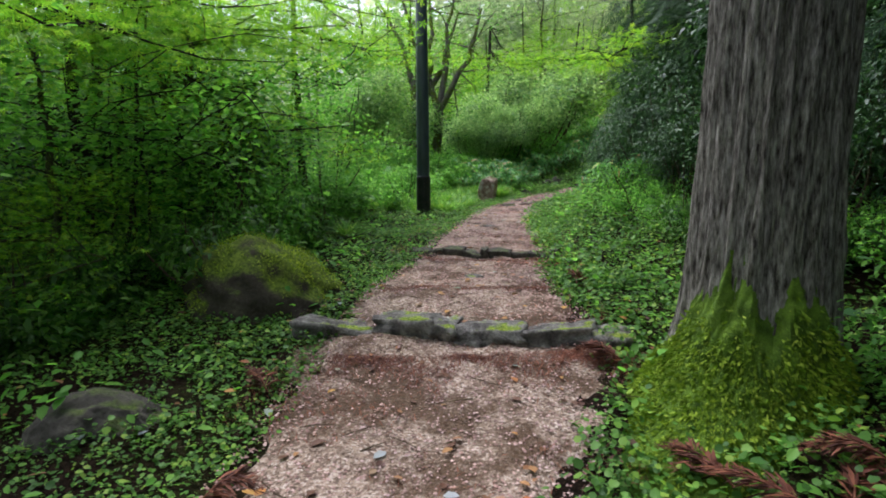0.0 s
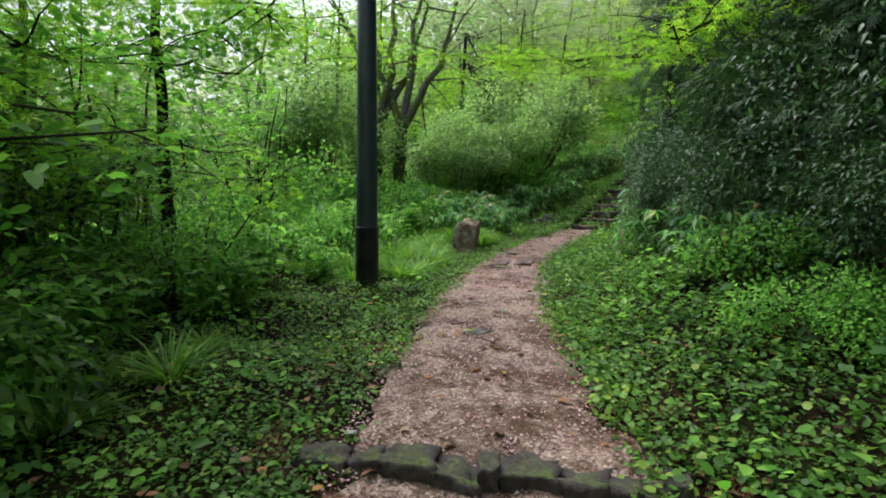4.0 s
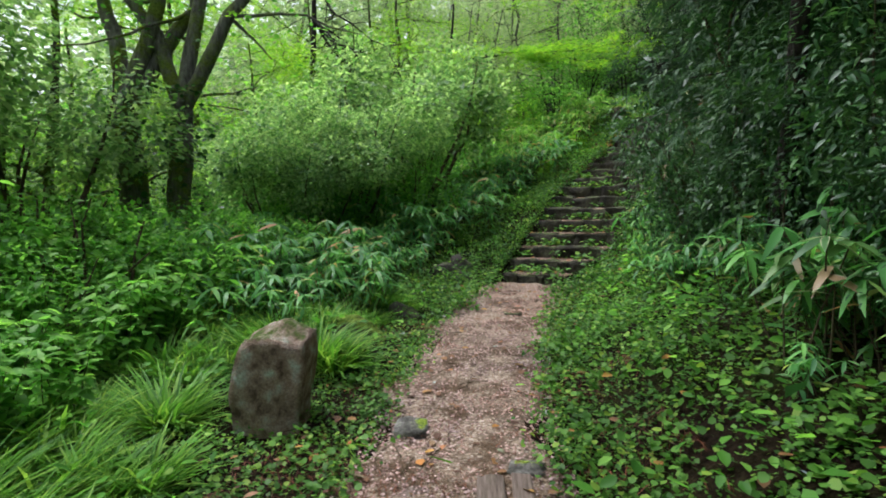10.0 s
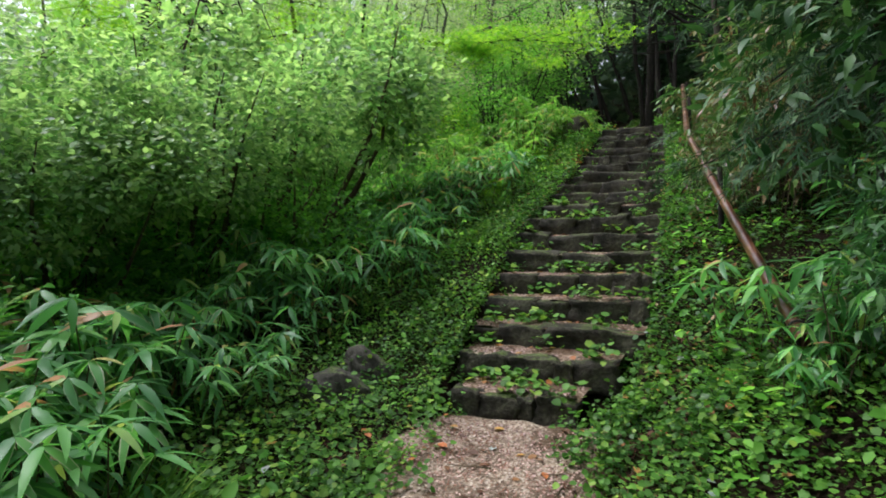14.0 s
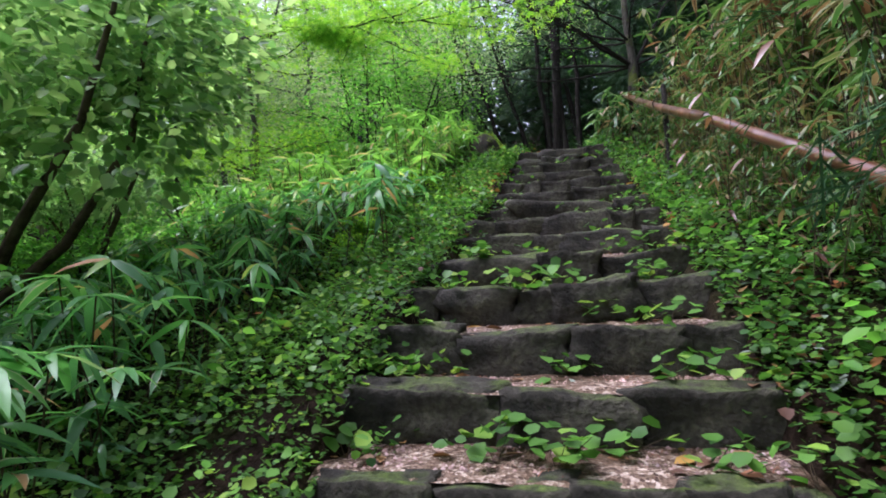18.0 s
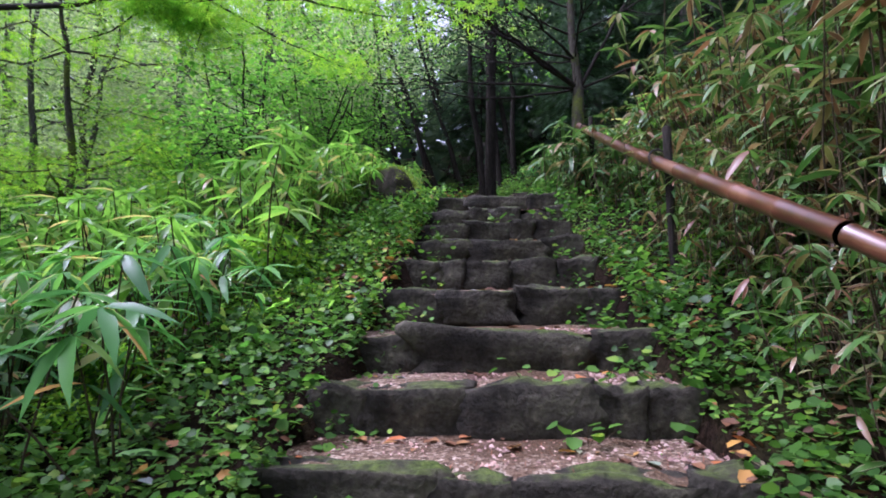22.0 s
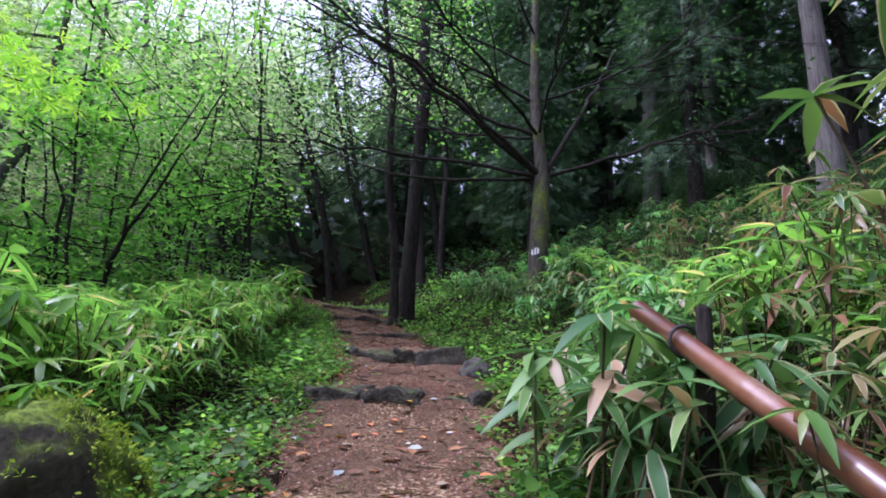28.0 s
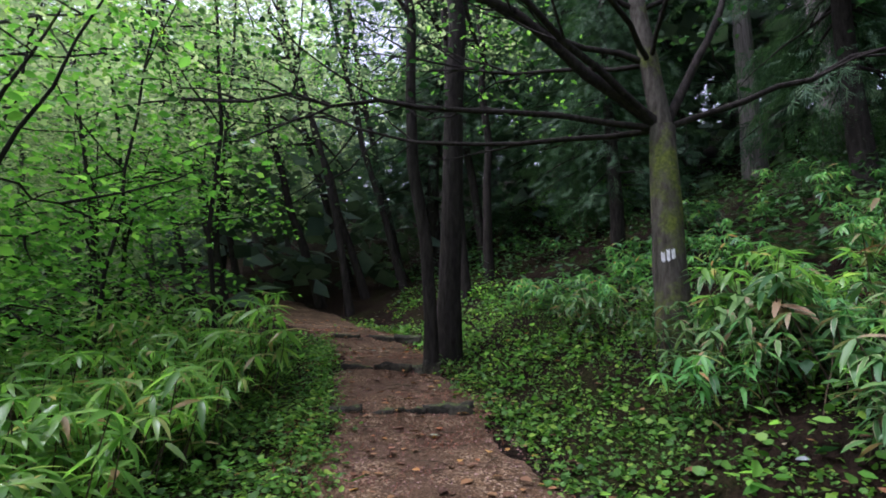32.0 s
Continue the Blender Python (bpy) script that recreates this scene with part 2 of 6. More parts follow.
MOSSY_BARK = bark_material("mossy bark", ((0.3, (0.028, 0.024, 0.017)), (0.7, (0.12, 0.11, 0.085))), (6, 6, 1.5), (0.46, ((0.05, 0.07, 0.012), (0.14, 0.17, 0.03))))
# Lighter than the dark stems, to paint haze over the thin trunks.
GREY_BARK = bark_material("grey bark", ((0.3, (0.05, 0.047, 0.04)), (0.7, (0.15, 0.145, 0.125))), (6, 6, 1.5), (0.62, MOSS_DARK))
STEM = bark_material("thin stems", ((0.3, (0.04, 0.03, 0.018)), (0.7, (0.13, 0.10, 0.06))), (5, 5, 5), None, 0.3)
IVY = leaf_material("low leaves", ((0.0, (0.031, 0.097, 0.014)), (0.45, (0.067, 0.186, 0.025)), (0.8, (0.111, 0.282, 0.038)), (1.0, (0.212, 0.362, 0.048))), 0.5, 0.38, None, 0.35)
DARK_LEAF = leaf_material("dark shrub leaves", ((0.0, (0.012, 0.046, 0.014)), (0.5, (0.028, 0.088, 0.025)), (1.0, (0.070, 0.165, 0.045))), 0.4, 0.28, None, 0.4)
# Grey-green, made paler and bluer to paint haze into the trees.
HAZED_GREY_LEAF = leaf_material("grey-green leaves", ((0.0, (0.102, 0.168, 0.089)), (0.5, (0.174, 0.268, 0.149)), (1.0, (0.289, 0.376, 0.23))), 0.36, 0.74, None, 0.5)
BRIGHT_LEAF = leaf_material("bright maple leaves", ((0.0, (0.093, 0.259, 0.013)), (0.5, (0.166, 0.4, 0.022)), (1.0, (0.31, 0.54, 0.038))), 0.55, 0.58, None, 0.3)
MID_LEAF = leaf_material("herb leaves", ((0.0, (0.049, 0.172, 0.023)), (0.5, (0.11, 0.33, 0.042)), (1.0, (0.222, 0.502, 0.082))), 0.46, 0.58, None, 0.36)
# MID_LEAF lightened: the brighter light on the herbs is put in the colour.
HERB_LEAF = leaf_material("lightened herb leaves", ((0.0, (0.089, 0.253, 0.037)), (0.5, (0.152, 0.405, 0.063)), (1.0, (0.265, 0.569, 0.101))), 0.46, 0.55, None, 0.36)
SASA_LEAF = leaf_material("bamboo grass leaves", ((0.0, (0.055, 0.183, 0.06)), (0.5, (0.103, 0.323, 0.079)), (0.9, (0.179, 0.463, 0.099)), (0.96, (0.386, 0.505, 0.132)), (0.98, (0.469, 0.281, 0.132)), (1.0, (0.552, 0.308, 0.159))), 0.36, 0.45, (0.46, 0.46, 0.32), 0.6, 0.12)
BRIGHT_SASA = leaf_material("young bamboo grass leaves", ((0.0, (0.086, 0.246, 0.035)), (0.6, (0.172, 0.392, 0.059)), (0.9, (0.308, 0.493, 0.099)), (1.0, (0.468, 0.302, 0.178))), 0.30, 0.55, None, 1.1)
OLD_SASA = leaf_material("weathered bamboo grass leaves", ((0.0, (0.035, 0.11, 0.022)), (0.5, (0.085, 0.19, 0.038)), (0.66, (0.15, 0.20, 0.06)), (0.78, (0.22, 0.16, 0.08)), (0.9, (0.17, 0.095, 0.05)), (1.0, (0.10, 0.05, 0.026))), 0.33, 0.3, (0.34, 0.31, 0.21), 0.6, 0.35)
PALE_SASA = leaf_material("pale-edged bamboo grass leaves", ((0.0, (0.035, 0.11, 0.03)), (0.5, (0.075, 0.19, 0.05)), (0.85, (0.14, 0.27, 0.07)), (0.93, (0.26, 0.22, 0.11)), (1.0, (0.30, 0.20, 0.11))), 0.42, 0.3, (0.33, 0.31, 0.20), 0.45, 0.5)
# Colour lightened to paint the hazy light behind these trees.
FEATHER_LEAF = leaf_material("feathery grey-green leaves", ((0.0, (0.122, 0.207, 0.103)), (0.5, (0.206, 0.317, 0.164)), (1.0, (0.337, 0.431, 0.262))), 0.34, 0.72, None, 0.6)
GRASS = leaf_material("grass", ((0.0, (0.047, 0.156, 0.017)), (0.6, (0.121, 0.325, 0.031)), (1.0, (0.257, 0.442, 0.063))), 0.46, 0.4, None, 0.36)
NEEDLE = leaf_material("conifer needles", ((0.0, (0.014, 0.044, 0.017)), (0.6, (0.035, 0.094, 0.037)), (1.0, (0.074, 0.150, 0.060))), 0.6, 0.2, None, 0.3)
LITTER = leaf_material("fallen leaves", ((0.0, (0.056, 0.029, 0.016)), (0.4, (0.136, 0.072, 0.032)), (0.62, (0.248, 0.144, 0.048)), (0.75, (0.341, 0.216, 0.04)), (0.85, (0.31, 0.108, 0.032)), (0.93, (0.155, 0.23, 0.144)), (1.0, (0.248, 0.302, 0.288))), 0.6, 0.15)
NEEDLE_LITTER = leaf_material("dead cedar needles", ((0.0, (0.05, 0.018, 0.010)), (0.6, (0.12, 0.045, 0.02)), (1.0, (0.22, 0.09, 0.04))), 0.7, 0.1)


# ---- building tools ----
def rng(seed):
    return np.random.default_rng(seed)


def part(name, mesh, mat, parent=None, label="", smooth=True):
    """Links a mesh or bmesh as one object, under a thing or a part."""
    if isinstance(mesh, bmesh.types.BMesh):
        bm, mesh = mesh, bpy.data.meshes.new(name)
        bm.to_mesh(mesh)
        bm.free()
    if smooth:
        mesh.polygons.foreach_set("use_smooth", np.ones(len(mesh.polygons), bool))
    if mat and not mesh.materials:
        mesh.materials.append(mat)
    ob = new(name, mesh)
    ob.parent = parent
    return tagged(ob, label)


def mesh_of(name, verts, faces, rims=None):
    """A mesh from an array of corners and a list of arrays of faces, each of one size."""
    me = bpy.data.meshes.new(name)
    verts = np.asarray(verts, np.float32)
    me.vertices.add(len(verts))
    me.vertices.foreach_set("co", verts.ravel())
    faces = [np.asarray(f, np.int32) for f in faces if len(f)]
    me.loops.add(sum(f.size for f in faces))
    me.loops.foreach_set("vertex_index", np.concatenate([f.ravel() for f in faces]))
    totals = np.concatenate([np.full(len(f), f.shape[1], np.int32) for f in faces])
    me.polygons.add(len(totals))
    me.polygons.foreach_set("loop_start", np.concatenate([[0], np.cumsum(totals)[:-1]]).astype(np.int32))
    if rims is not None:
        me.attributes.new("rim", "FLOAT", "POINT").data.foreach_set("value", np.asarray(rims, np.float32))
    me.update(calc_edges=True)
    return me


def lattice(x, y):
    h = np.sin(x * 127.1 + y * 311.7) * 43758.5453
    return h - np.floor(h)


def bumps(x, y):
    """Smooth noise over the plane, from -1 to 1."""
    i, j = np.floor(x), np.floor(y)
    u, v = x - i, y - j
    u, v = u * u * (3 - 2 * u), v * v * (3 - 2 * v)
    a, b, c, d = lattice(i, j), lattice(i + 1, j), lattice(i, j + 1), lattice(i + 1, j + 1)
    return 2 * ((a * (1 - u) + b * u) * (1 - v) + (c * (1 - u) + d * u) * v) - 1


def tube(path, radii, sides=8, wobble=0.0, seed=0, cap=True):
    """Corners and faces of a tapered tube along a line of points."""
    path, radii = np.asarray(path, float), np.asarray(radii, float)
    ahead = np.gradient(path, axis=0)
    ahead /= np.linalg.norm(ahead, axis=1, keepdims=True) + 1e-9
    ref = np.where(np.abs(ahead[:, 2:3]) > 0.9, (1.0, 0, 0), (0, 0, 1.0))
    side = np.cross(ahead, ref)
    side /= np.linalg.norm(side, axis=1, keepdims=True) + 1e-9
    for k in range(1, len(side)):
        s = side[k - 1] - ahead[k] * (side[k - 1] @ ahead[k])
        side[k] = s / (np.linalg.norm(s) + 1e-9)
    up = np.cross(side, ahead)
    a = np.linspace(0, 2 * np.pi, sides, endpoint=False)
    r = radii[:, None] * (1 + wobble * rng(seed).normal(size=(len(path), sides)))
    v = path[:, None] + r[..., None] * (np.cos(a)[None, :, None] * side[:, None] + np.sin(a)[None, :, None] * up[:, None])
    n, k = np.arange(len(path) - 1)[:, None] * sides, np.arange(sides)[None]
    q = np.stack([n + k, n + (k + 1) % sides, n + sides + (k + 1) % sides, n + sides + k], -1).reshape(-1, 4)
    return v.reshape(-1, 3), q


def joined(name, pieces):
    """One mesh from several sets of corners and quads."""
    verts, faces, at = [], [], 0
    for v, f in pieces:
        verts.append(v)
        faces.append(np.asarray(f) + at)
        at += len(v)
    return mesh_of(name, np.concatenate(verts), [np.concatenate(faces)])


# Leaf shapes: corners with the stalk at the origin and the tip along y, faces, and how near each corner is to the edge.
def blade(stations, widths, droop, fold=0.18):
    v, rim = [(0, 0, 0)], [0.3]
    for s, w in zip(stations, widths):
        z = -droop * s * s
        v += [(-w, s, z + fold * w), (0, s, z), (w, s, z + fold * w)]
        rim += [1, 0, 1]
    v.append((0, 1, -droop))
    rim.append(0.6)
    k = len(stations)
    tri, quad = [(0, 3, 2), (0, 2, 1)], []
    for i in range(k - 1):
        a = 1 + 3 * i
        quad += [(a, a + 1, a + 4, a + 3), (a + 1, a + 2, a + 5, a + 4)]
    a = 1 + 3 * (k - 1)
    tri += [(a, a + 1, a + 3), (a + 1, a + 2, a + 3)]
    return np.array(v), [np.array(tri), np.array(quad).reshape(-1, 4)], np.array(rim)


OVAL = (np.array([(0, 0, 0), (-0.3, 0.32, 0.07), (-0.24, 0.72, 0.05), (0, 1, -0.05), (0.24, 0.72, 0.05), (0.3, 0.32, 0.07)]), [np.array([(0, 3, 2, 1), (0, 5, 4, 3)])], np.zeros(6))
ROUND = (np.array([(0, 0, 0), (-0.46, 0.22, 0.08), (-0.42, 0.7, 0.06), (0, 1, -0.04), (0.42, 0.7, 0.06), (0.46, 0.22, 0.08)]), [np.array([(0, 3, 2, 1), (0, 5, 4, 3)])], np.zeros(6))
SIMPLE = (np.array([(0, 0, 0), (-0.3, 0.45, 0.06), (0, 1, -0.04), (0.3, 0.45, 0.06)]), [np.array([(0, 3, 2, 1)])], np.zeros(4))
BROAD = blade((0.25, 0.6), (0.17, 0.14), 0.3)
LANCE = blade((0.12, 0.38, 0.7), (0.075, 0.105, 0.075), 0.34, 0.25)
STRAW = blade((0.35, 0.7), (0.02, 0.017), 0.55, 0.4)
NEEDLES = (np.array([(0, 0, 0), (-0.09, 0.5, 0.0), (0, 1, -0.12), (0.09, 0.5, 0.0)]), [np.array([(0, 3, 2, 1)])], np.zeros(4))


def frond():
    """A flat conifer twig: a spine with thin prongs to both sides."""
    v, f = [], []
    for y0, dx, dy, w in ((0, 0, 1.0, 0.022), (0.15, -0.22, 0.30, 0.03), (0.15, 0.22, 0.30, 0.03), (0.35, -0.20, 0.30, 0.028), (0.35, 0.20, 0.30, 0.028), (0.58, -0.14, 0.26, 0.024), (0.58, 0.14, 0.26, 0.024)):
        k = len(v)
        v += [(-w * 0.5, y0, 0), (w * 0.5, y0, 0), (dx + w * 0.6, y0 + dy, -0.1 * (y0 + dy)), (dx - w * 0.6, y0 + dy, -0.1 * (y0 + dy))]
        f.append((k, k + 1, k + 2, k + 3))
    return np.array(v), [np.array(f)], np.zeros(len(v))


FROND = frond()


def star(lobes=5):
    v, f = [(0, 0, 0)], []
    for k in range(lobes):
        a = radians(-125 + 250 * k / (lobes - 1))
        far = 1.0 - 0.35 * abs(k - (lobes - 1) / 2) / ((lobes - 1) / 2)
        for da, r in ((-0.24, 0.42), (0, far), (0.24, 0.42)):
            v.append((math.sin(a + da) * r, 0.25 + math.cos(a + da) * r, -0.1 * r))
        f.append((0, len(v) - 1, len(v) - 2, len(v) - 3))
    return np.array(v), [np.array(f)], np.zeros(len(v))


MAPLE = star()


def foliage(name, shape, at, ahead, up, size, mat, parent=None, label="", wide=1.0):
    """One mesh of many leaves of a shape: their stalks at the given places, tips ahead, upper sides up."""
    v0, faces, rim = shape
    n = len(at)
    ahead = ahead / (np.linalg.norm(ahead, axis=1, keepdims=True) + 1e-9)
    side = np.cross(ahead, up)
    side /= np.linalg.norm(side, axis=1, keepdims=True) + 1e-9
    top = np.cross(side, ahead)
    size = np.broadcast_to(size, n)[:, None, None]
    v = at[:, None] + size * (wide * v0[None, :, :1] * side[:, None] + v0[None, :, 1:2] * ahead[:, None] + v0[None, :, 2:] * top[:, None])
    offs = (np.arange(n) * len(v0))[:, None, None]
    fs = [(f[None] + offs).reshape(-1, f.shape[1]) for f in faces if len(f)]
    return part(name, mesh_of(name, v.reshape(-1, 3), fs, np.tile(rim, n)), mat, parent, label)


def spread(r, n, tilt=0.6):
    """Ways that lie about level, and upper sides that lean by chance."""
    a = r.uniform(0, 2 * np.pi, n)
    ahead = np.stack([np.cos(a), np.sin(a), r.normal(-0.15, 0.35, n)], 1)
    up = np.stack([r.normal(0, tilt, n), r.normal(0, tilt, n), np.ones(n)], 1)
    return ahead, up


# ---- the lie of the land ----
# The path's middle line: x, y, z, half widths to the left and right, rise of the ground 1.5 m and 5 m beyond the left edge, and beyond the right.
LINE = np.array([
    (-0.5, -8, -0.5, 0.9, 0.9, 0, -0.4, 0.1, 0.5),
    (-0.35, 0, 0.0, 0.85, 0.85, -0.05, -0.6, 0.12, 0.6),
    (-0.25, 2.2, 0.06, 0.86, 0.86, -0.05, -0.6, 0.15, 0.8),
    (0.05, 3.45, 0.22, 1.0, 1.1, 0.0, -0.5, 0.2, 1.0),
    (0.05, 3.7, 0.36, 0.95, 1.0, 0.0, -0.45, 0.2, 1.0),
    (0.1, 4.5, 0.39, 0.9, 0.85, 0.0, -0.4, 0.25, 1.2),
    (0.33, 5.9, 0.42, 0.75, 0.75, 0.05, -0.35, 0.3, 1.4),
    (0.35, 6.15, 0.52, 0.75, 0.75, 0.05, -0.35, 0.3, 1.4),
    (0.62, 8.3, 0.60, 0.62, 0.62, 0.08, -0.2, 0.45, 1.8),
    (1.12, 10.6, 0.70, 0.55, 0.55, 0.1, 0.0, 0.5, 2.0),
    (1.83, 12.6, 0.74, 0.54, 0.54, 0.08, 0.1, 0.6, 2.2),
    (2.7, 14.6, 0.78, 0.6, 0.6, 0.1, 0.3, 0.6, 2.2),
    (3.5, 15.95, 0.85, 0.62, 0.6, 0.1, 0.4, 0.6, 2.1),
    (4.0, 16.5, 0.95, 0.62, 0.7, 0.1, 0.35, 0.6, 2.0),
    (4.7, 17.1, 1.30, 0.75, 0.8, -0.05, 0.0, 0.35, 1.6),
    (6.2, 18.5, 2.25, 0.78, 0.8, -0.3, -0.9, 0.3, 1.4),
    (7.66, 19.72, 2.98, 0.7, 0.72, -0.35, -1.2, 0.3, 1.4),
    (9.07, 21.08, 3.76, 0.66, 0.66, -0.15, -0.9, 0.35, 1.4),
    (9.85, 21.75, 4.17, 0.62, 0.62, 0.05, -0.6, 0.4, 1.5),
    (11.17, 23.0, 4.36, 0.6, 0.66, 0.05, -0.6, 0.5, 1.8),
    (11.24, 23.07, 4.50, 0.6, 0.68, 0.05, -0.6, 0.5, 1.8),
    (12.0, 23.75, 4.64, 0.55, 0.78, 0.05, -0.5, 0.5, 1.9),
    (12.32, 24.2, 4.70, 0.55, 0.78, 0.05, -0.5, 0.5, 1.9),
    (12.38, 24.3, 4.83, 0.55, 0.78, 0.05, -0.5, 0.5, 1.9),
    (13.32, 25.56, 4.95, 0.55, 0.74, 0.0, -0.4, 0.6, 2.2),
    (13.38, 25.64, 5.09, 0.55, 0.72, 0.0, -0.4, 0.6, 2.2),
    (14.03, 26.54, 5.22, 0.6, 0.6, 0.0, -0.3, 0.6, 2.2),
    (14.09, 26.62, 5.36, 0.6, 0.6, 0.0, -0.3, 0.6, 2.2),
    (15.02, 27.95, 5.52, 0.6, 0.6, 0.0, -0.3, 0.6, 2.2),
    (15.06, 28.03, 5.66, 0.6, 0.6, 0.0, -0.3, 0.6, 2.2),
    (15.5, 29.7, 5.85, 0.6, 0.6, 0.0, -0.2, 0.6, 2.2),
    (16.2, 33.0, 6.5, 0.7, 0.7, 0.0, 0.0, 0.6, 2.2),
    (16.5, 42.0, 7.6, 1.0, 1.0, 0.0, 0.0, 0.5, 2.0),
    (16.5, 70.0, 9.0, 1.0, 1.0, 0.0, 0.0, 0.5, 2.0),
])
ALONG = np.concatenate([[0], np.cumsum(np.linalg.norm(np.diff(LINE[:, :2], axis=0), axis=1))])
FINE = np.linspace(0, ALONG[-1], 700)
MID = np.stack([np.interp(FINE, ALONG, c) for c in LINE.T], 1)
kernel = np.ones(9) / 9
for column in (0, 1):
    MID[4:-4, column] = np.convolve(MID[:, column], kernel, "valid")
AHEAD = np.gradient(MID[:, :2], axis=0)
AHEAD /= np.linalg.norm(AHEAD, axis=1, keepdims=True)
STAIR_FROM, STAIR_TO = ALONG[13] - 0.25, ALONG[18] - 0.05


def beside(x, y):
    """For places on the plan: metres along the path, metres to its right (negative: left), and the path's numbers there."""
    x, y = np.atleast_1d(np.asarray(x, float)), np.atleast_1d(np.asarray(y, float))
    u, d, row = np.empty(len(x)), np.empty(len(x)), np.empty((len(x), 9))
    for a in range(0, len(x), 4000):
        s = slice(a, a + 4000)
        dx, dy = x[s, None] - MID[None, :, 0], y[s, None] - MID[None, :, 1]
        far = np.hypot(dx, dy)
        k = far.argmin(1)
        w = np.exp(-(far - far.min(1, keepdims=True)) / (0.06 + 0.12 * far.min(1, keepdims=True)))
        row[s] = (w @ MID) / w.sum(1, keepdims=True)
        i = np.arange(len(k))
        d[s] = np.copysign(far[i, k], dx[i, k] * AHEAD[k, 1] - dy[i, k] * AHEAD[k, 0])
        u[s] = FINE[k]
    return u, d, row


def land(x, y, rough=True):
    """The height of the ground."""
    x, y = np.atleast_1d(np.asarray(x, float)), np.atleast_1d(np.asarray(y, float))
    u, d, row = beside(x, y)
    right = d > 0
    half = np.where(right, row[:, 4], row[:, 3])
    out = np.maximum(np.abs(d) - half, 0)
    r1, r5 = np.where(right, row[:, 7], row[:, 5]), np.where(right, row[:, 8], row[:, 6])
    e = np.minimum(out / 1.5, 1)
    rise = np.where(out < 1.5, r1 * e * e * (3 - 2 * e) * 0.9 + r1 * 0.1 * e, r1 + (r5 - r1) * np.minimum((out - 1.5) / 3.5, 1))
    beyond = np.maximum(out - 5, 0)
    rise = rise + np.where(right, 0.42 * np.minimum(beyond, 25), -0.12 * np.minimum(beyond, 30))
    z = row[:, 2] + rise
    stair = (u > STAIR_FROM) & (u < STAIR_TO) & (np.abs(d) < half - 0.06)
    z = np.where(stair, z - 0.24, z)
    if rough:
        edge = np.minimum(out / 0.6, 1)
        z = z + edge * (0.07 * bumps(x * 0.9, y * 0.9) + 0.04 * bumps(x * 2.7 + 9, y * 2.7)) + 0.012 * bumps(x * 6, y * 6 + 4)
    return z


def on_path(u, d):
    """Plan places from metres along the path and metres to its right."""
    u, d = np.atleast_1d(u), np.atleast_1d(d)
    x, y = np.interp(u, FINE, MID[:, 0]), np.interp(u, FINE, MID[:, 1])
    ax, ay = np.interp(u, FINE, AHEAD[:, 0]), np.interp(u, FINE, AHEAD[:, 1])
    return x + ay * d, y - ax * d


def half_width(u, right):
    return np.interp(u, FINE, MID[:, 4] if right else MID[:, 3])


def grid_faces(rows, cols):
    i, j = np.meshgrid(np.arange(rows - 1), np.arange(cols - 1), indexing="ij")
    a = (i * cols + j).ravel()
    return np.stack([a, a + 1, a + cols + 1, a + cols], 1)


def ground():
    xs = np.concatenate([np.linspace(-400, -20, 14)[:-1], np.linspace(-20, -7, 27)[:-1], np.linspace(-7, 19, 200)[:-1], np.linspace(19, 45, 53)[:-1], np.linspace(45, 400, 14)])
    ys = np.concatenate([np.linspace(-400, -14, 14)[:-1], np.linspace(-14, -3, 24)[:-1], np.linspace(-3, 32, 270)[:-1], np.linspace(32, 70, 60)[:-1], np.linspace(70, 400, 14)])
    gx, gy = np.meshgrid(xs, ys, indexing="xy")
    z = land(gx.ravel(), gy.ravel())
    v = np.stack([gx.ravel(), gy.ravel(), z], 1)
    part("ground", mesh_of("ground", v, [grid_faces(len(ys), len(xs))]), SOIL)
    tagged(bpy.data.objects["ground"], "dark damp forest soil with patches of moss", "ground", kind="structure")


def path_strip(name, u0, u1, label, mat):
    """The trodden surface, a little above the soil, with frayed edges that dip into it."""
    us = np.arange(u0, u1, 0.07)
    ds = np.linspace(-1, 1, 37)
    U, D = np.meshgrid(us, ds, indexing="ij")
    fray = 0.16 * bumps(U * 1.7, np.sign(D) * 5) + 0.07 * bumps(U * 6, np.sign(D) * 9)
    half = np.where(D > 0, half_width(U, True), half_width(U, False)) + fray
    x, y = on_path(U.ravel(), (D * half).ravel())
    z = land(x, y) + 0.03 - 0.06 * np.abs(D.ravel()) ** 6 + 0.01 * bumps(x * 9, y * 9) + 0.006 * bumps(x * 23, y * 23)
    ob = part(name, mesh_of(name, np.stack([x, y, z], 1), [grid_faces(len(us), len(ds))]), mat)
    return tagged(ob, label, "path", kind="structure")


ground()
path_strip("path_lower", 6.5, STAIR_FROM + 0.15, "tan gravel forest path with damp brown stains and leaf litter", GRAVEL)
path_strip("path_upper", STAIR_TO - 0.1, 52, "brown earth and gravel forest path strewn with needles", EARTH)


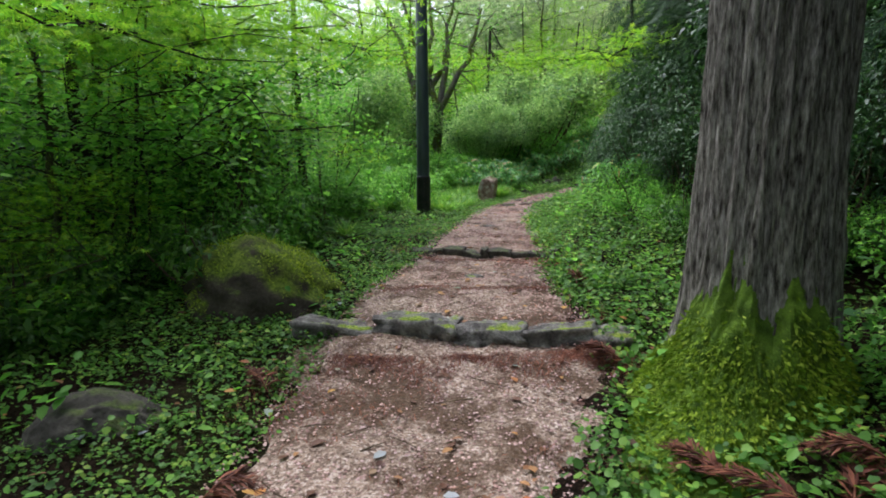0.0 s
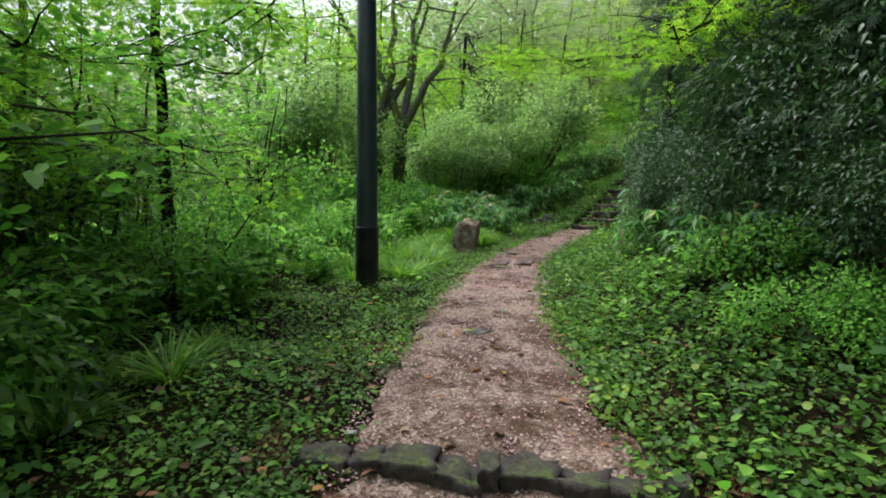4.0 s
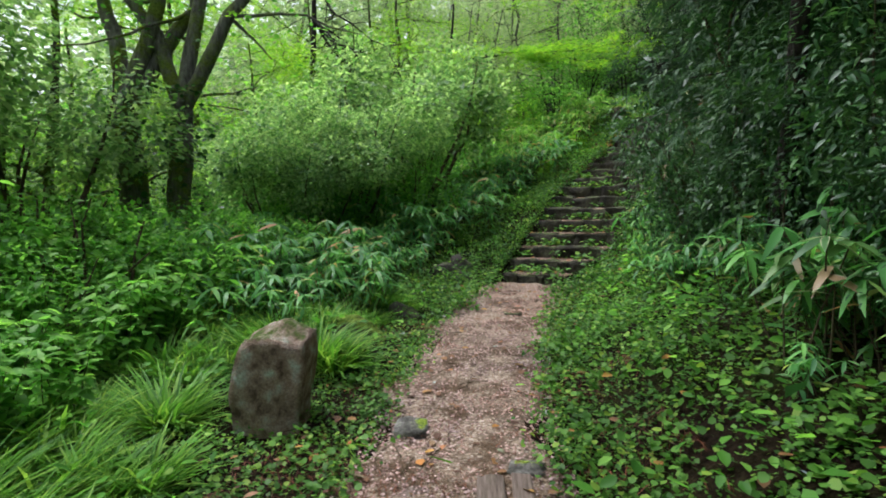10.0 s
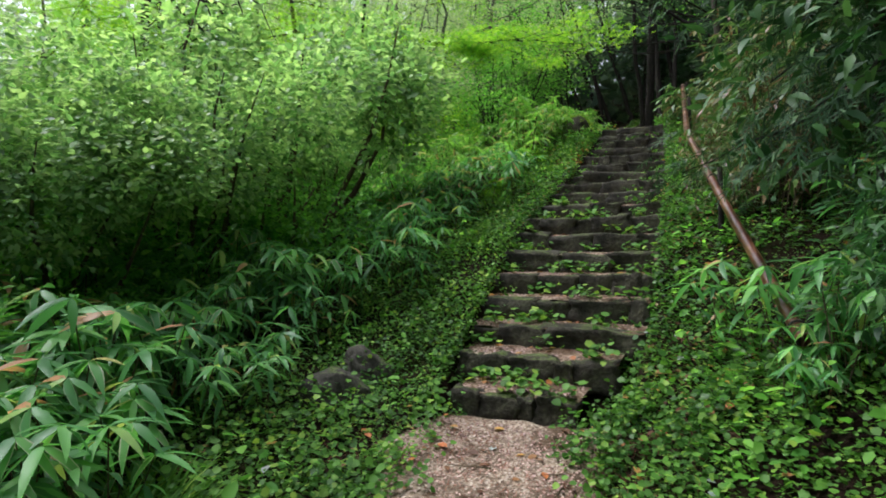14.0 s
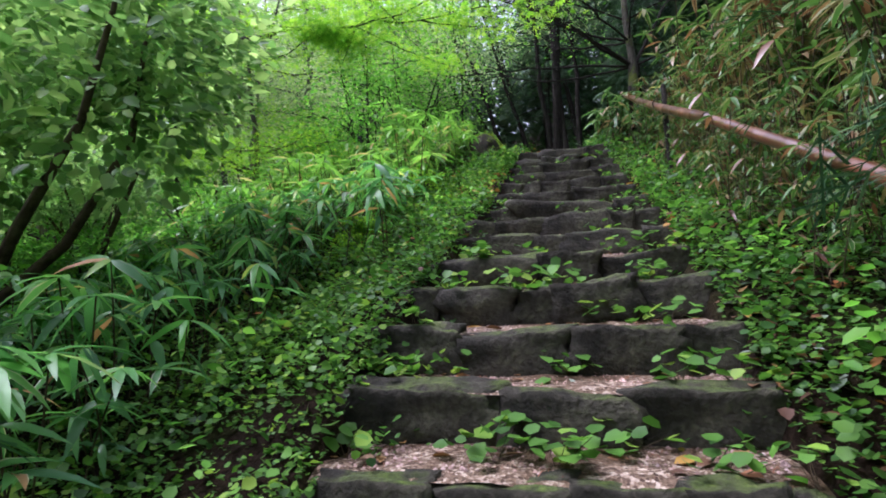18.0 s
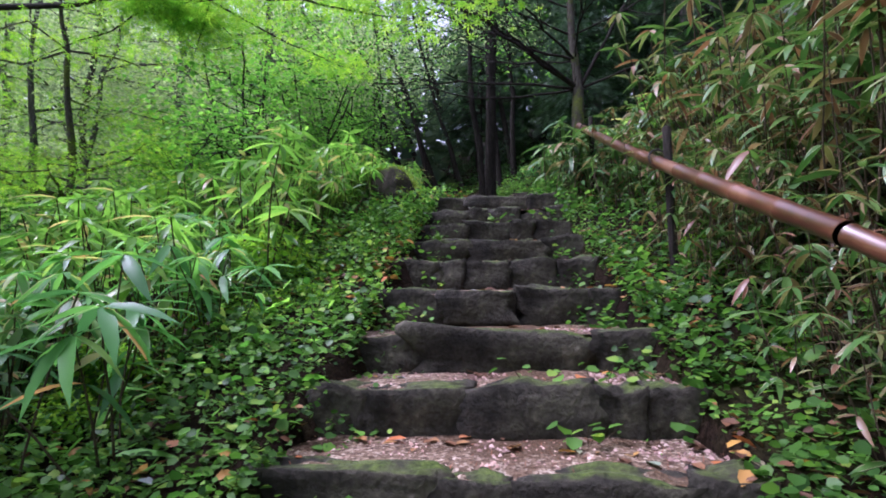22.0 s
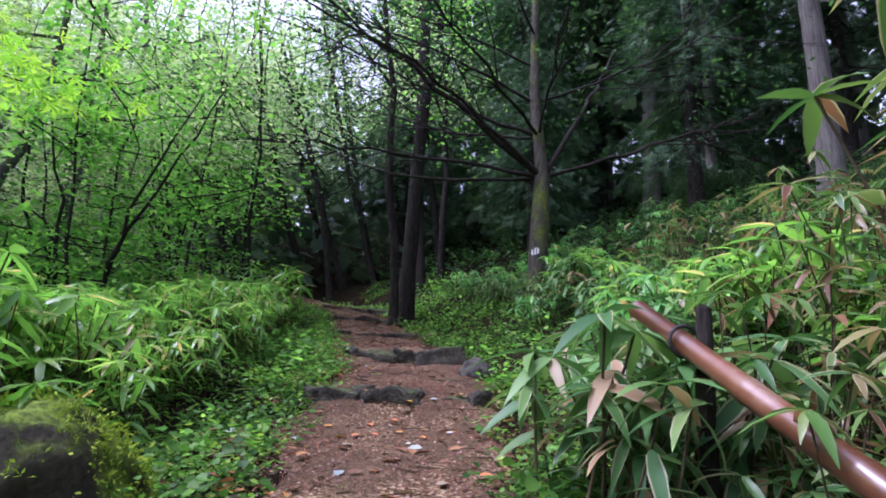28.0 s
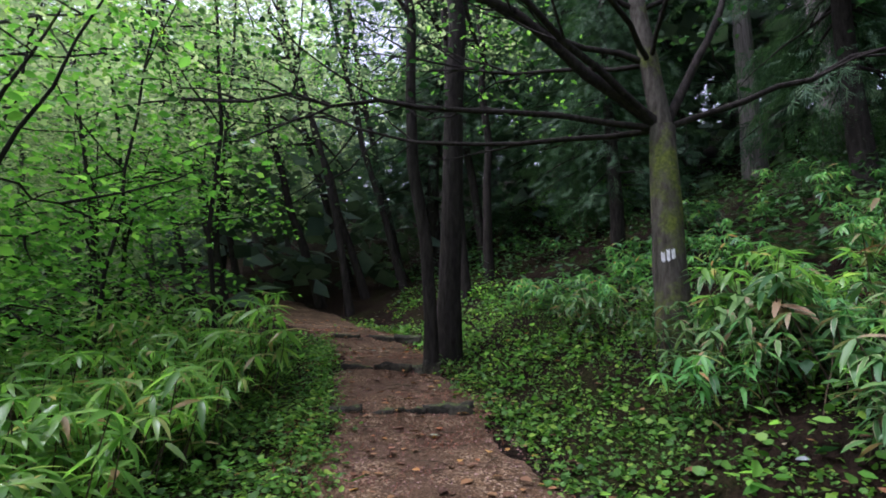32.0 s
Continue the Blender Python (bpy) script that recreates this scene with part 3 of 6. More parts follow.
# ---- stones ----
def stone_mesh(name, size, seed, squareness=0.75, rough=0.10, cuts=4):
    """A worn block: a cube rounded off, made uneven."""
    bm = bmesh.new()
    bmesh.ops.create_cube(bm, size=2)
    bmesh.ops.subdivide_edges(bm, edges=bm.edges[:], cuts=cuts, use_grid_fill=True)
    off = Vector((seed * 3.7, seed * 1.3, seed * 2.1))
    for v in bm.verts:
        c = v.co.copy()
        ball = c.normalized() * 1.25
        p = c * squareness + ball * (1 - squareness)
        p = p * (1 + rough * 1.6 * noise.noise(p * 0.9 + off) + rough * 0.8 * noise.noise(p * 2.6 + off) + rough * 0.35 * noise.noise(p * 6.5 + off))
        v.co = Vector((p.x * size[0] / 2, p.y * size[1] / 2, p.z * size[2] / 2))
    me = bpy.data.meshes.new(name)
    bm.to_mesh(me)
    bm.free()
    return me


def stone_row(name, left, right, top, height, count, depth, mat, seed, label, category="step", tread=None, uneven=1.0):
    """A row of worn blocks across the path as one step."""
    r = rng(seed)
    left, right = Vector(left), Vector(right)
    across = right - left
    turn = math.atan2(across.y, across.x)
    base = new(name)
    base.location = ((left + right) / 2).to_3d() + Vector((0, 0, top - height))
    base.rotation_euler = (0, 0, turn)
    tagged(base, label, category, "stone steps")
    cuts = np.cumsum(r.uniform(0.4, 1.7, count))
    cuts = np.concatenate([[0], cuts / cuts[-1]]) * across.length - across.length / 2
    for k in range(count):
        w = cuts[k + 1] - cuts[k]
        me = stone_mesh("stone", (w * 1.04, depth * r.uniform(0.9, 1.1), height * r.uniform(0.98, 1.16)), seed * 9 + k, 0.86, 0.19 + 0.03 * (uneven > 1), 7)
        s = part("stone", me, mat, base)
        s.location = ((cuts[k] + cuts[k + 1]) / 2, depth * 0.5 + r.normal(0, 0.015), height / 2 + r.normal(-0.006, 0.012) * uneven)
        s.rotation_euler = (r.normal(0, 0.045) * uneven, r.normal(0, 0.045) * uneven, r.normal(0, 0.05) * uneven)
    if tread:
        w, nx, ny = across.length + 0.02, 26, 10
        gx, gy = np.meshgrid(np.linspace(-w / 2, w / 2, nx), np.linspace(depth * 0.3, tread + 0.1, ny), indexing="xy")
        gz = height - 0.014 + 0.012 * np.minimum((gy - depth * 0.3) / 0.1, 1) + 0.012 * bumps(gx * 7 + seed, gy * 7) + 0.02 * (gy - depth) + 0.008 * bumps(gx * 20, gy * 20 + seed)
        part("tread", mesh_of("tread", np.stack([gx.ravel(), gy.ravel(), gz.ravel()], 1), [grid_faces(ny, nx)]), TREAD, base, "gravelly earth tread with leaf litter")
    return base


STEPS = [(1, 4.0, 16.55, 1.02, 0.85), (2, 4.35, 16.85, 1.18, 1.2), (3, 4.7, 17.12, 1.34, 1.4), (8, 6.2, 18.5, 2.29, 1.6), (10, 6.92, 19.1, 2.65, 1.55), (12, 7.66, 19.72, 3.0, 1.45), (14, 8.42, 20.5, 3.42, 1.4), (16, 9.07, 21.08, 3.79, 1.3), (18, 9.7, 21.62, 4.17, 1.28)]
numbers = np.array(STEPS)
for k in range(1, 19):
    cx, cy, cz, w = (float(np.interp(k, numbers[:, 0], numbers[:, c])) for c in range(1, 5))
    ux, uy = 0.66, -0.75
    stone_row("stone_step", (cx - ux * w / 2, cy - uy * w / 2), (cx + ux * w / 2, cy + uy * w / 2), cz, 0.2, 3 + (k * 7) % 3, 0.15, STEP_STONE, k, "dark worn stone step of uneven mossy blocks on the hillside stair", tread=0.55)
stone_row("stone_step", (-1.03, 3.62), (1.12, 3.3), 0.375, 0.15, 6, 0.28, PALE_STONE, 41, "low step of flat grey stones edged with moss across the path", uneven=1.8)
stone_row("stone_step", (-0.46, 6.05), (1.1, 5.72), 0.545, 0.14, 9, 0.15, DARK_ROCK, 42, "low step of small rough stones across the gravel path", uneven=2.6)


# ---- single things along the way ----
def height(x, y):
    return float(land(x, y)[0])


BOULDER_TUFT = leaf_material("boulder moss", ((0.0, (0.112, 0.2, 0.015)), (0.5, (0.213, 0.35, 0.027)), (1.0, (0.375, 0.525, 0.056))), 0.8, 0.3, None, 0.2)


def boulder(x, y, size, seed, mat, label, sink=0.25, turn=0.0, name="boulder", tufts=0):
    me = stone_mesh(name, size, seed, 0.22, 0.13, 17)
    for v in me.vertices:
        h = v.co.z / size[2] + 0.5
        f = 1.12 - 0.42 * max(0.0, min(1.0, h))
        v.co.x, v.co.y = v.co.x * f - 0.10 * size[0] * h, v.co.y * f
        v.co.z -= 0.42 * size[2] * max(0.0, v.co.x / size[0] + 0.12) * max(0.0, h)
    ob = part(name, me, mat)
    ob.location, ob.rotation_euler = (x, y, height(x, y) + size[2] * (0.5 - sink)), (0, 0, turn)
    if tufts:
        rr = rng(seed + 700)
        tops = [(v.co, v.normal) for v in me.vertices if v.normal.z > 0.25]
        pick = rr.integers(0, len(tops), tufts)
        at = np.array([tops[i][0] for i in pick]) + rr.normal(0, 0.018, (tufts, 3))
        out = np.array([tops[i][1] for i in pick]) * 0.5 + rr.normal(0, 0.6, (tufts, 3))
        patch = bumps(at[:, 0] * 5 + seed, at[:, 1] * 5) + 0.5 * bumps(at[:, 0] * 13, at[:, 1] * 13) > -0.35
        foliage("moss_tuft", NEEDLES, at[patch], out[patch], rr.normal(0, 1, (int(patch.sum()), 3)), rr.uniform(0.012, 0.03, int(patch.sum())), BOULDER_TUFT, ob, "short green moss", wide=2.2)
    return tagged(ob, label, "boulder")


boulder(-1.48, 4.42, (1.12, 0.85, 0.74), 3, MOSSY_ROCK, "large dark boulder capped with bright green moss beside the path", 0.36, 0.2, tufts=9000)
boulder(-3.2, 4.8, (1.0, 0.6, 0.4), 5, MOSSY_ROCK, "low mossy rock in the dark hollow beside the path", 0.4)
boulder(-1.72, 2.6, (0.56, 0.42, 0.26), 8, DARK_ROCK, "low half-buried rock with moss and pale lichen", 0.52, 0.4)
boulder(9.22, 22.6, (0.60, 0.50, 0.52), 11, MOSSY_ROCK, "rounded mossy boulder at the head of the stone stair", 0.36, 0.3, tufts=3500)
boulder(2.0, 15.3, (0.34, 0.28, 0.22), 13, DARK_ROCK, "low mossy rock in the leaves beside the path", 0.35)
boulder(1.42, 14.62, (0.6, 0.44, 0.3), 12, MOSSY_ROCK, "flat mossy rock among the leaves beside the path", 0.42, 0.7)
boulder(3.0, 17.2, (0.45, 0.35, 0.3), 14, DARK_ROCK, "small mossy rock below the stone stair", 0.35)
boulder(3.3, 17.5, (0.4, 0.3, 0.3), 15, DARK_ROCK, "small mossy rock below the stone stair", 0.35)
boulder(12.45, 23.3, (0.32, 0.26, 0.22), 17, DARK_ROCK, "low cushion of moss over a rock beside the path", 0.35)


def marker_stone():
    me = stone_mesh("marker_stone", (0.37, 0.32, 0.70), 23, 0.68, 0.10, 11)
    for v in me.vertices:
        if v.co.z > 0:
            v.co.x += 0.09 * v.co.z
            v.co.z -= 0.22 * max(0, -v.co.x - 0.02)
    ob = part("marker_stone", me, MARKER_STONE)
    ob.location, ob.rotation_euler = (0.80, 12.88, height(0.80, 12.88) + 0.18), (0, 0.06, -0.25)
    tagged(ob, "upright brown marker stone with grey lichen beside the path", "marker stone")


marker_stone()


def lamp_post():
    x, y = -0.514, 9.666
    z = height(x, y)
    base = tagged(new("lamp_post"), "tall dark grey steel lamp post with a black foot sleeve", "lamp post")
    base.location = (x, y, z)
    steel, n, l, b = material("dark painted steel", 0.35, 0.0)
    a = noisy(n, l, 6, 6, 0.6, (1, 1, 0.25))
    r = ramp(n, ((0.35, (0.020, 0.032, 0.039)), (0.65, (0.046, 0.067, 0.078))))
    l.new(a.outputs["Fac"], r.inputs[0])
    l.new(r.outputs[0], b.inputs["Base Color"])
    black, n, l, b = material("black sleeve", 0.42, 0.0, 0.25)
    a = noisy(n, l, 5, 6, 0.6)
    r = ramp(n, ((0.4, (0.010, 0.011, 0.012)), (0.7, (0.035, 0.036, 0.036))))
    l.new(a.outputs["Fac"], r.inputs[0])
    l.new(r.outputs[0], b.inputs["Base Color"])
    hs = np.linspace(0.55, 6.8, 14)
    v, q = tube(np.stack([0 * hs, 0 * hs, hs], 1), 0.117 - 0.006 * hs, 32)
    pole = part("pole", mesh_of("pole", v, [q]), steel, base)
    profile = [(-0.3, 0.123), (0.0, 0.123), (0.60, 0.123), (0.635, 0.122), (0.645, 0.118), (0.645, 0.112)]
    v, q = tube([(0, 0, h) for h, _ in profile], [r for _, r in profile], 32)
    sleeve = part("foot_sleeve", mesh_of("foot_sleeve", v, [q]), black, base, "black sleeve round the foot")
    v, q = tube([(0.02, -0.1215, 0.0), (0.02, -0.1235, 0.3), (0.02, -0.122, 0.6)], [0.006] * 3, 6)
    part("seam", mesh_of("seam", v, [q]), black, sleeve)
    for h, a in ((1.15, 3.6), (2.25, 3.6), (3.4, 3.6)):
        v, q = tube([(0, 0, 0), (0.008, 0, 0), (0.012, 0, 0)], [0.009, 0.009, 0.004], 8)
        bolt = part("bolt", mesh_of("bolt", v, [q]), black, pole)
        bolt.location, bolt.rotation_euler = (0.112 * math.cos(a), 0.112 * math.sin(a), h), (0, 0, a)
    v, q = tube([(0, 0, 6.8), (0, 0, 6.86), (0, 0, 6.88)], [0.085, 0.085, 0.01], 24)
    part("cap", mesh_of("cap", v, [q]), steel, base)


lamp_post()


def great_cedar():
    """The cedar at the start: fluted bark, a flared foot under bright moss."""
    x, y = 1.56, 2.82
    z = height(x, y)
    base = tagged(new("cedar_tree"), "great cedar with grey fissured bark and a mossy foot", "tree")
    base.location = (x, y, z)
    hs = np.concatenate([np.linspace(-0.2, 1.2, 29), np.linspace(1.3, 9, 40)])
    a = np.linspace(0, 2 * np.pi, 160, endpoint=False)
    H, A = np.meshgrid(hs, a, indexing="ij")
    flare = 0.24 * np.exp(-np.maximum(H + 0.2, 0) / 0.30) * (1 + 0.45 * np.sin(A * 5 + 0.6) + 0.25 * np.sin(A * 3 + 2))
    strips = 0.018 * bumps(A * 13 + 0.15 * bumps(H * 2, A), H * 1.3) + 0.016 * bumps(A * 28, H * 2.6 + 5) + 0.005 * bumps(A * 52, H * 8)
    R = 0.335 - 0.011 * H + flare + strips
    v = np.stack([R * np.cos(A) + 0.02 * H, R * np.sin(A), H], -1).reshape(-1, 3)
    n, k = np.arange(len(hs) - 1)[:, None] * 160, np.arange(160)[None]
    q = np.stack([n + k, n + (k + 1) % 160, n + 160 + (k + 1) % 160, n + 160 + k], -1).reshape(-1, 4)
    part("trunk", mesh_of("trunk", v, [q]), CEDAR_BARK, base)
    hs = np.linspace(-0.2, 0.75, 34)
    a = np.linspace(-1.45, 1.45, 130) - 2.12

    def moss_radius(A, H):
        """How far the moss stands out round the foot; it dips under the bark at its ragged upper edge."""
        edge = np.cos((A + 2.12) / 1.45 * np.pi / 2) ** 0.5
        flare = 0.24 * np.exp(-np.maximum(H + 0.2, 0) / 0.30) * (1 + 0.45 * np.sin(A * 5 + 0.6) + 0.25 * np.sin(A * 3 + 2))
        reach = 0.12 + 0.34 * edge + 0.16 * bumps(A * 3.1, A * 0 + 2) + 0.10 * bumps(A * 9, A * 0 + 7)
        fade = np.clip((reach - H) / 0.14, -1, 1)
        skirt = 0.27 * np.exp(-np.maximum(H + 0.2, 0) / 0.22) * (1 + 0.8 * np.cos(A + 2.75)) * edge
        return 0.335 - 0.011 * H + flare + 0.045 * fade - 0.06 * (1 - edge) + skirt, fade

    H, A = np.meshgrid(hs, a, indexing="ij")
    R = moss_radius(A, H)[0] + 0.02 * bumps(A * 22, H * 24) + 0.012 * bumps(A * 50, H * 52)
    v = np.stack([R * np.cos(A), R * np.sin(A), H], -1).reshape(-1, 3)
    part("moss", mesh_of("moss", v, [grid_faces(34, 130)]), MOSS, base, "thick bright green moss")
    r = rng(3)
    n = 12000
    A, H = r.uniform(a[0], a[-1], n), np.abs(r.normal(0, 0.26, n)) - 0.14
    R, fade = moss_radius(A, H)
    keep = fade > r.uniform(-0.1, 0.7, n)
    A, H, R = A[keep], H[keep], R[keep]
    at = np.stack([R * np.cos(A), R * np.sin(A), H], 1)
    out = np.stack([np.cos(A), np.sin(A), -0.5 + 0 * A], 1) + r.normal(0, 0.5, (len(A), 3))
    foliage("moss_tuft", NEEDLES, at, out, r.normal(0, 1, (len(A), 3)), r.uniform(0.02, 0.045, len(A)), MOSS_TUFT, base, "ragged moss tufts", wide=2.0)
    crown = []
    for k in range(900):
        h = r.uniform(5.2, 9.5)
        t, d = r.uniform(0, 2 * np.pi), r.uniform(0.3, 2.6) * (1 - (h - 5) / 9)
        crown.append((d * np.cos(t), d * np.sin(t), h - 0.25 * d))
    sprays(base, np.array(crown), r, 7, 0.22)


def sprays(base, centres, r, each, size, mat=None, name="crown", shape=None):
    """Drooping conifer twigs round the given places."""
    n = len(centres) * each
    at = np.repeat(centres, each, 0) + r.normal(0, 0.14, (n, 3))
    out = at.copy()
    out[:, 2] = 0
    ahead = out / (np.linalg.norm(out, axis=1, keepdims=True) + 1e-6) + r.normal(0, 0.45, (n, 3)) + (0, 0, -0.65)
    return foliage(name, shape or NEEDLES, at, ahead, np.tile((0, 0, 1.0), (n, 1)) + r.normal(0, 0.4, (n, 3)), r.uniform(0.6, 1.3, n) * size, mat or NEEDLE, base, wide=1.0)


MOSS_TUFT = leaf_material("moss tufts", ((0.0, (0.083, 0.165, 0.009)), (0.5, (0.143, 0.262, 0.015)), (1.0, (0.225, 0.345, 0.03))), 0.8, 0.3, None, 0.2)
great_cedar()


def bamboo_rail():
    """A bamboo handrail on rough wooden stakes along the stair."""
    cane, n, l, b = material("old bamboo cane", 0.28, 0.0, 0.6)
    a = noisy(n, l, 3.0, 6, 0.6)
    r = ramp(n, ((0.3, (0.030, 0.011, 0.006)), (0.48, (0.075, 0.026, 0.013)), (0.60, (0.13, 0.052, 0.026)), (0.72, (0.20, 0.14, 0.10))))
    l.new(a.outputs["Fac"], r.inputs[0])
    l.new(r.outputs[0], b.inputs["Base Color"])
    wood = DARK_BARK
    base = tagged(new("bamboo_rail"), "glossy red-brown bamboo handrail on dark wooden stakes", "handrail")
    ends = [np.array(p) for p in ((4.96, 15.24, 1.52), (7.55, 18.36, 3.32), (10.52, 21.19, 4.94))]
    base.location = (4.96, 15.24, height(4.96, 15.24))
    shift = np.array(base.location)
    for a, b in zip(ends, ends[1:]):
        way = b - a
        count = int(np.linalg.norm(way) / 0.32)
        pts, rad = [], []
        for k in range(count):
            for s, f in ((0.02, 1.06), (0.06, 1.0), (0.5, 0.97), (0.94, 1.0), (0.98, 1.07)):
                pts.append(a + way * (k + s) / count + np.array((0, 0, -0.03 * math.sin(math.pi * (k + s) / count))))
                rad.append(0.037 * f * (1 - 0.12 * (k + s) / count))
        v, q = tube(np.array(pts) - shift, rad, 14)
        part("cane", mesh_of("cane", v, [q]), cane, base)
    spots = [ends[0] + (ends[1] - ends[0]) * 0.025, ends[0] + (ends[1] - ends[0]) * 0.6, ends[1] + (ends[2] - ends[1]) * 0.39, ends[1] + (ends[2] - ends[1]) * 0.92]
    for k, p in enumerate(spots):
        low = np.array((p[0] + 0.05, p[1] - 0.05, height(p[0], p[1]) - 0.15))
        top = p + np.array((0.03, -0.05, 0.10 if k != 2 else 0.17))
        mid = (low + top) / 2 + np.array((0.02, 0.015, 0))
        v, q = tube(np.array([low, mid, top, top + (0, 0, 0.012)]) - shift, [0.028, 0.025, 0.022, 0.004], 9, 0.06, k)
        stake = part("stake", mesh_of("stake", v, [q]), wood, base)
        loop = [p - shift + 0.047 * np.array((math.cos(t) * 0.7, -math.cos(t) * 0.7, math.sin(t))) for t in np.linspace(0, 2 * np.pi, 13)]
        v, q = tube(loop, [0.006] * 13, 6)
        part("binding", mesh_of("binding", v, [q]), black_cord(), stake, "dark cord binding")


CORD = []


def black_cord():
    if not CORD:
        m, n, l, b = material("dark cord", 0.8)
        b.inputs["Base Color"].default_value = (0.012, 0.010, 0.009, 1)
        CORD.append(m)
    return CORD[0]


bamboo_rail()


def plank(x, y, length, width, turn, seed):
    """A worn board sunk into the path."""
    me = stone_mesh("board", (width, length, 0.07), seed, 0.97, 0.035, 5)
    ob = part("board", me, BOARD)
    ob.location, ob.rotation_euler = (x, y, height(x, y) + 0.008), (0.0, 0.0, turn)
    tagged(ob, "worn grey-brown wooden board sunk into the gravel path", "board", "boards in the path")


BOARD = bark_material("weathered board", ((0.3, (0.07, 0.05, 0.04)), (0.7, (0.24, 0.19, 0.155))), (16, 1.2, 16), None, 0.5, 0.01)
for k, (dx, ln) in enumerate(((-0.36, 0.75), (-0.2, 0.9), (0.0, 0.62), (0.16, 0.8), (0.34, 0.7))):
    plank(1.45 + dx * 0.95, 11.45 + dx * 0.3 + 0.08 * math.sin(k * 2.1), ln, 0.085 + 0.03 * (k % 2), -0.32 + 0.03 * math.sin(k * 3), 60 + k)
for k, (x, y, w) in enumerate(((1.12, 11.0, 0.26), (1.5, 12.5, 0.22), (1.9, 11.9, 0.16), (0.5, 7.9, 0.2), (0.2, 5.0, 0.17))):
    ob = part("flat_stone", stone_mesh("flat_stone", (w, w * 0.8, 0.07), 80 + k, 0.7, 0.1, 4), PALE_STONE)
    ob.location, ob.rotation_euler = (x, y, height(x, y) + 0.006), (0, 0, k * 1.3)
    tagged(ob, "flat grey stone bedded in the gravel path", "stone")


def edge_row(left, right, top, tall, seed, label, count=4):
    stone_row("path_step", left, right, top + 0.02, tall + 0.02, count, 0.15, STEP_STONE, seed, label, "step", None, 1.2)


edge_row((2.3, 15.2), (3.42, 14.74), 0.80, 0.10, 51, "low stone edge before the small gravel landing", 5)
edge_row((10.80, 23.50), (11.66, 22.62), 4.52, 0.2, 52, "low dark stone step across the upper path", 4)
edge_row((11.96, 24.50), (12.72, 23.66), 4.815, 0.18, 53, "low dark stone step across the upper path", 4)
edge_row((12.98, 26.00), (13.76, 25.26), 5.09, 0.18, 54, "low dark stone step across the upper path", 4)
edge_row((13.72, 26.92), (14.42, 26.26), 5.365, 0.18, 55, "low dark stone step across the upper path", 4)
edge_row((14.66, 28.38), (15.50, 27.66), 5.66, 0.18, 56, "low dark stone step across the shaded path", 4)


# ---- plants ----
def place(ob, x, y, turn=0.0, scale=1.0, sink=0.03, tip=0.0, tilt_to=0.0):
    m = Matrix.Translation((x, y, height(x, y) - sink)) @ Matrix.Rotation(tilt_to, 4, "Z") @ Matrix.Rotation(tip, 4, "X") @ Matrix.Rotation(turn - tilt_to, 4, "Z") @ Matrix.Scale(scale, 4)
    return m


def planted(kinds, spots, group=""):
    """Sets the first kinds and copies of them at (x, y, turn, scale)."""
    used = set()
    for k, (i, x, y, turn, scale, *rest) in enumerate(spots):
        ob = kinds[i % len(kinds)]
        m = place(ob, x, y, turn, scale, *rest)
        if ob.name in used:
            copy_thing(ob, m)
        else:
            used.add(ob.name)
            ob.matrix_basis = m
    for ob in kinds:
        if ob.name not in used:
            for o in (*ob.children_recursive, ob):
                bpy.data.objects.remove(o)


def limb(a, b, r0, r1, r, bend=0.12, steps=7):
    """A bent branch from a to b."""
    a, b = np.asarray(a, float), np.asarray(b, float)
    t = np.linspace(0, 1, steps)[:, None]
    sway = r.normal(0, bend, 3) * np.linalg.norm(b - a)
    jag = r.normal(0, bend * 0.12, (steps, 3)) * np.linalg.norm(b - a) * np.sin(np.pi * t)
    pts = a + (b - a) * t + sway * np.sin(np.pi * t) * 0.5 + jag
    return pts, np.linspace(r0, r1, steps)


def clumps(r, centres, each, sizes, flat=0.6, spreadout=0.35):
    n = len(centres) * each
    at = np.repeat(centres, each, 0) + r.normal(0, 1, (n, 3)) * np.array((1, 1, flat)) * spreadout
    ahead, up = spread(r, n, 0.55)
    return at, ahead, up, r.uniform(*sizes, n)


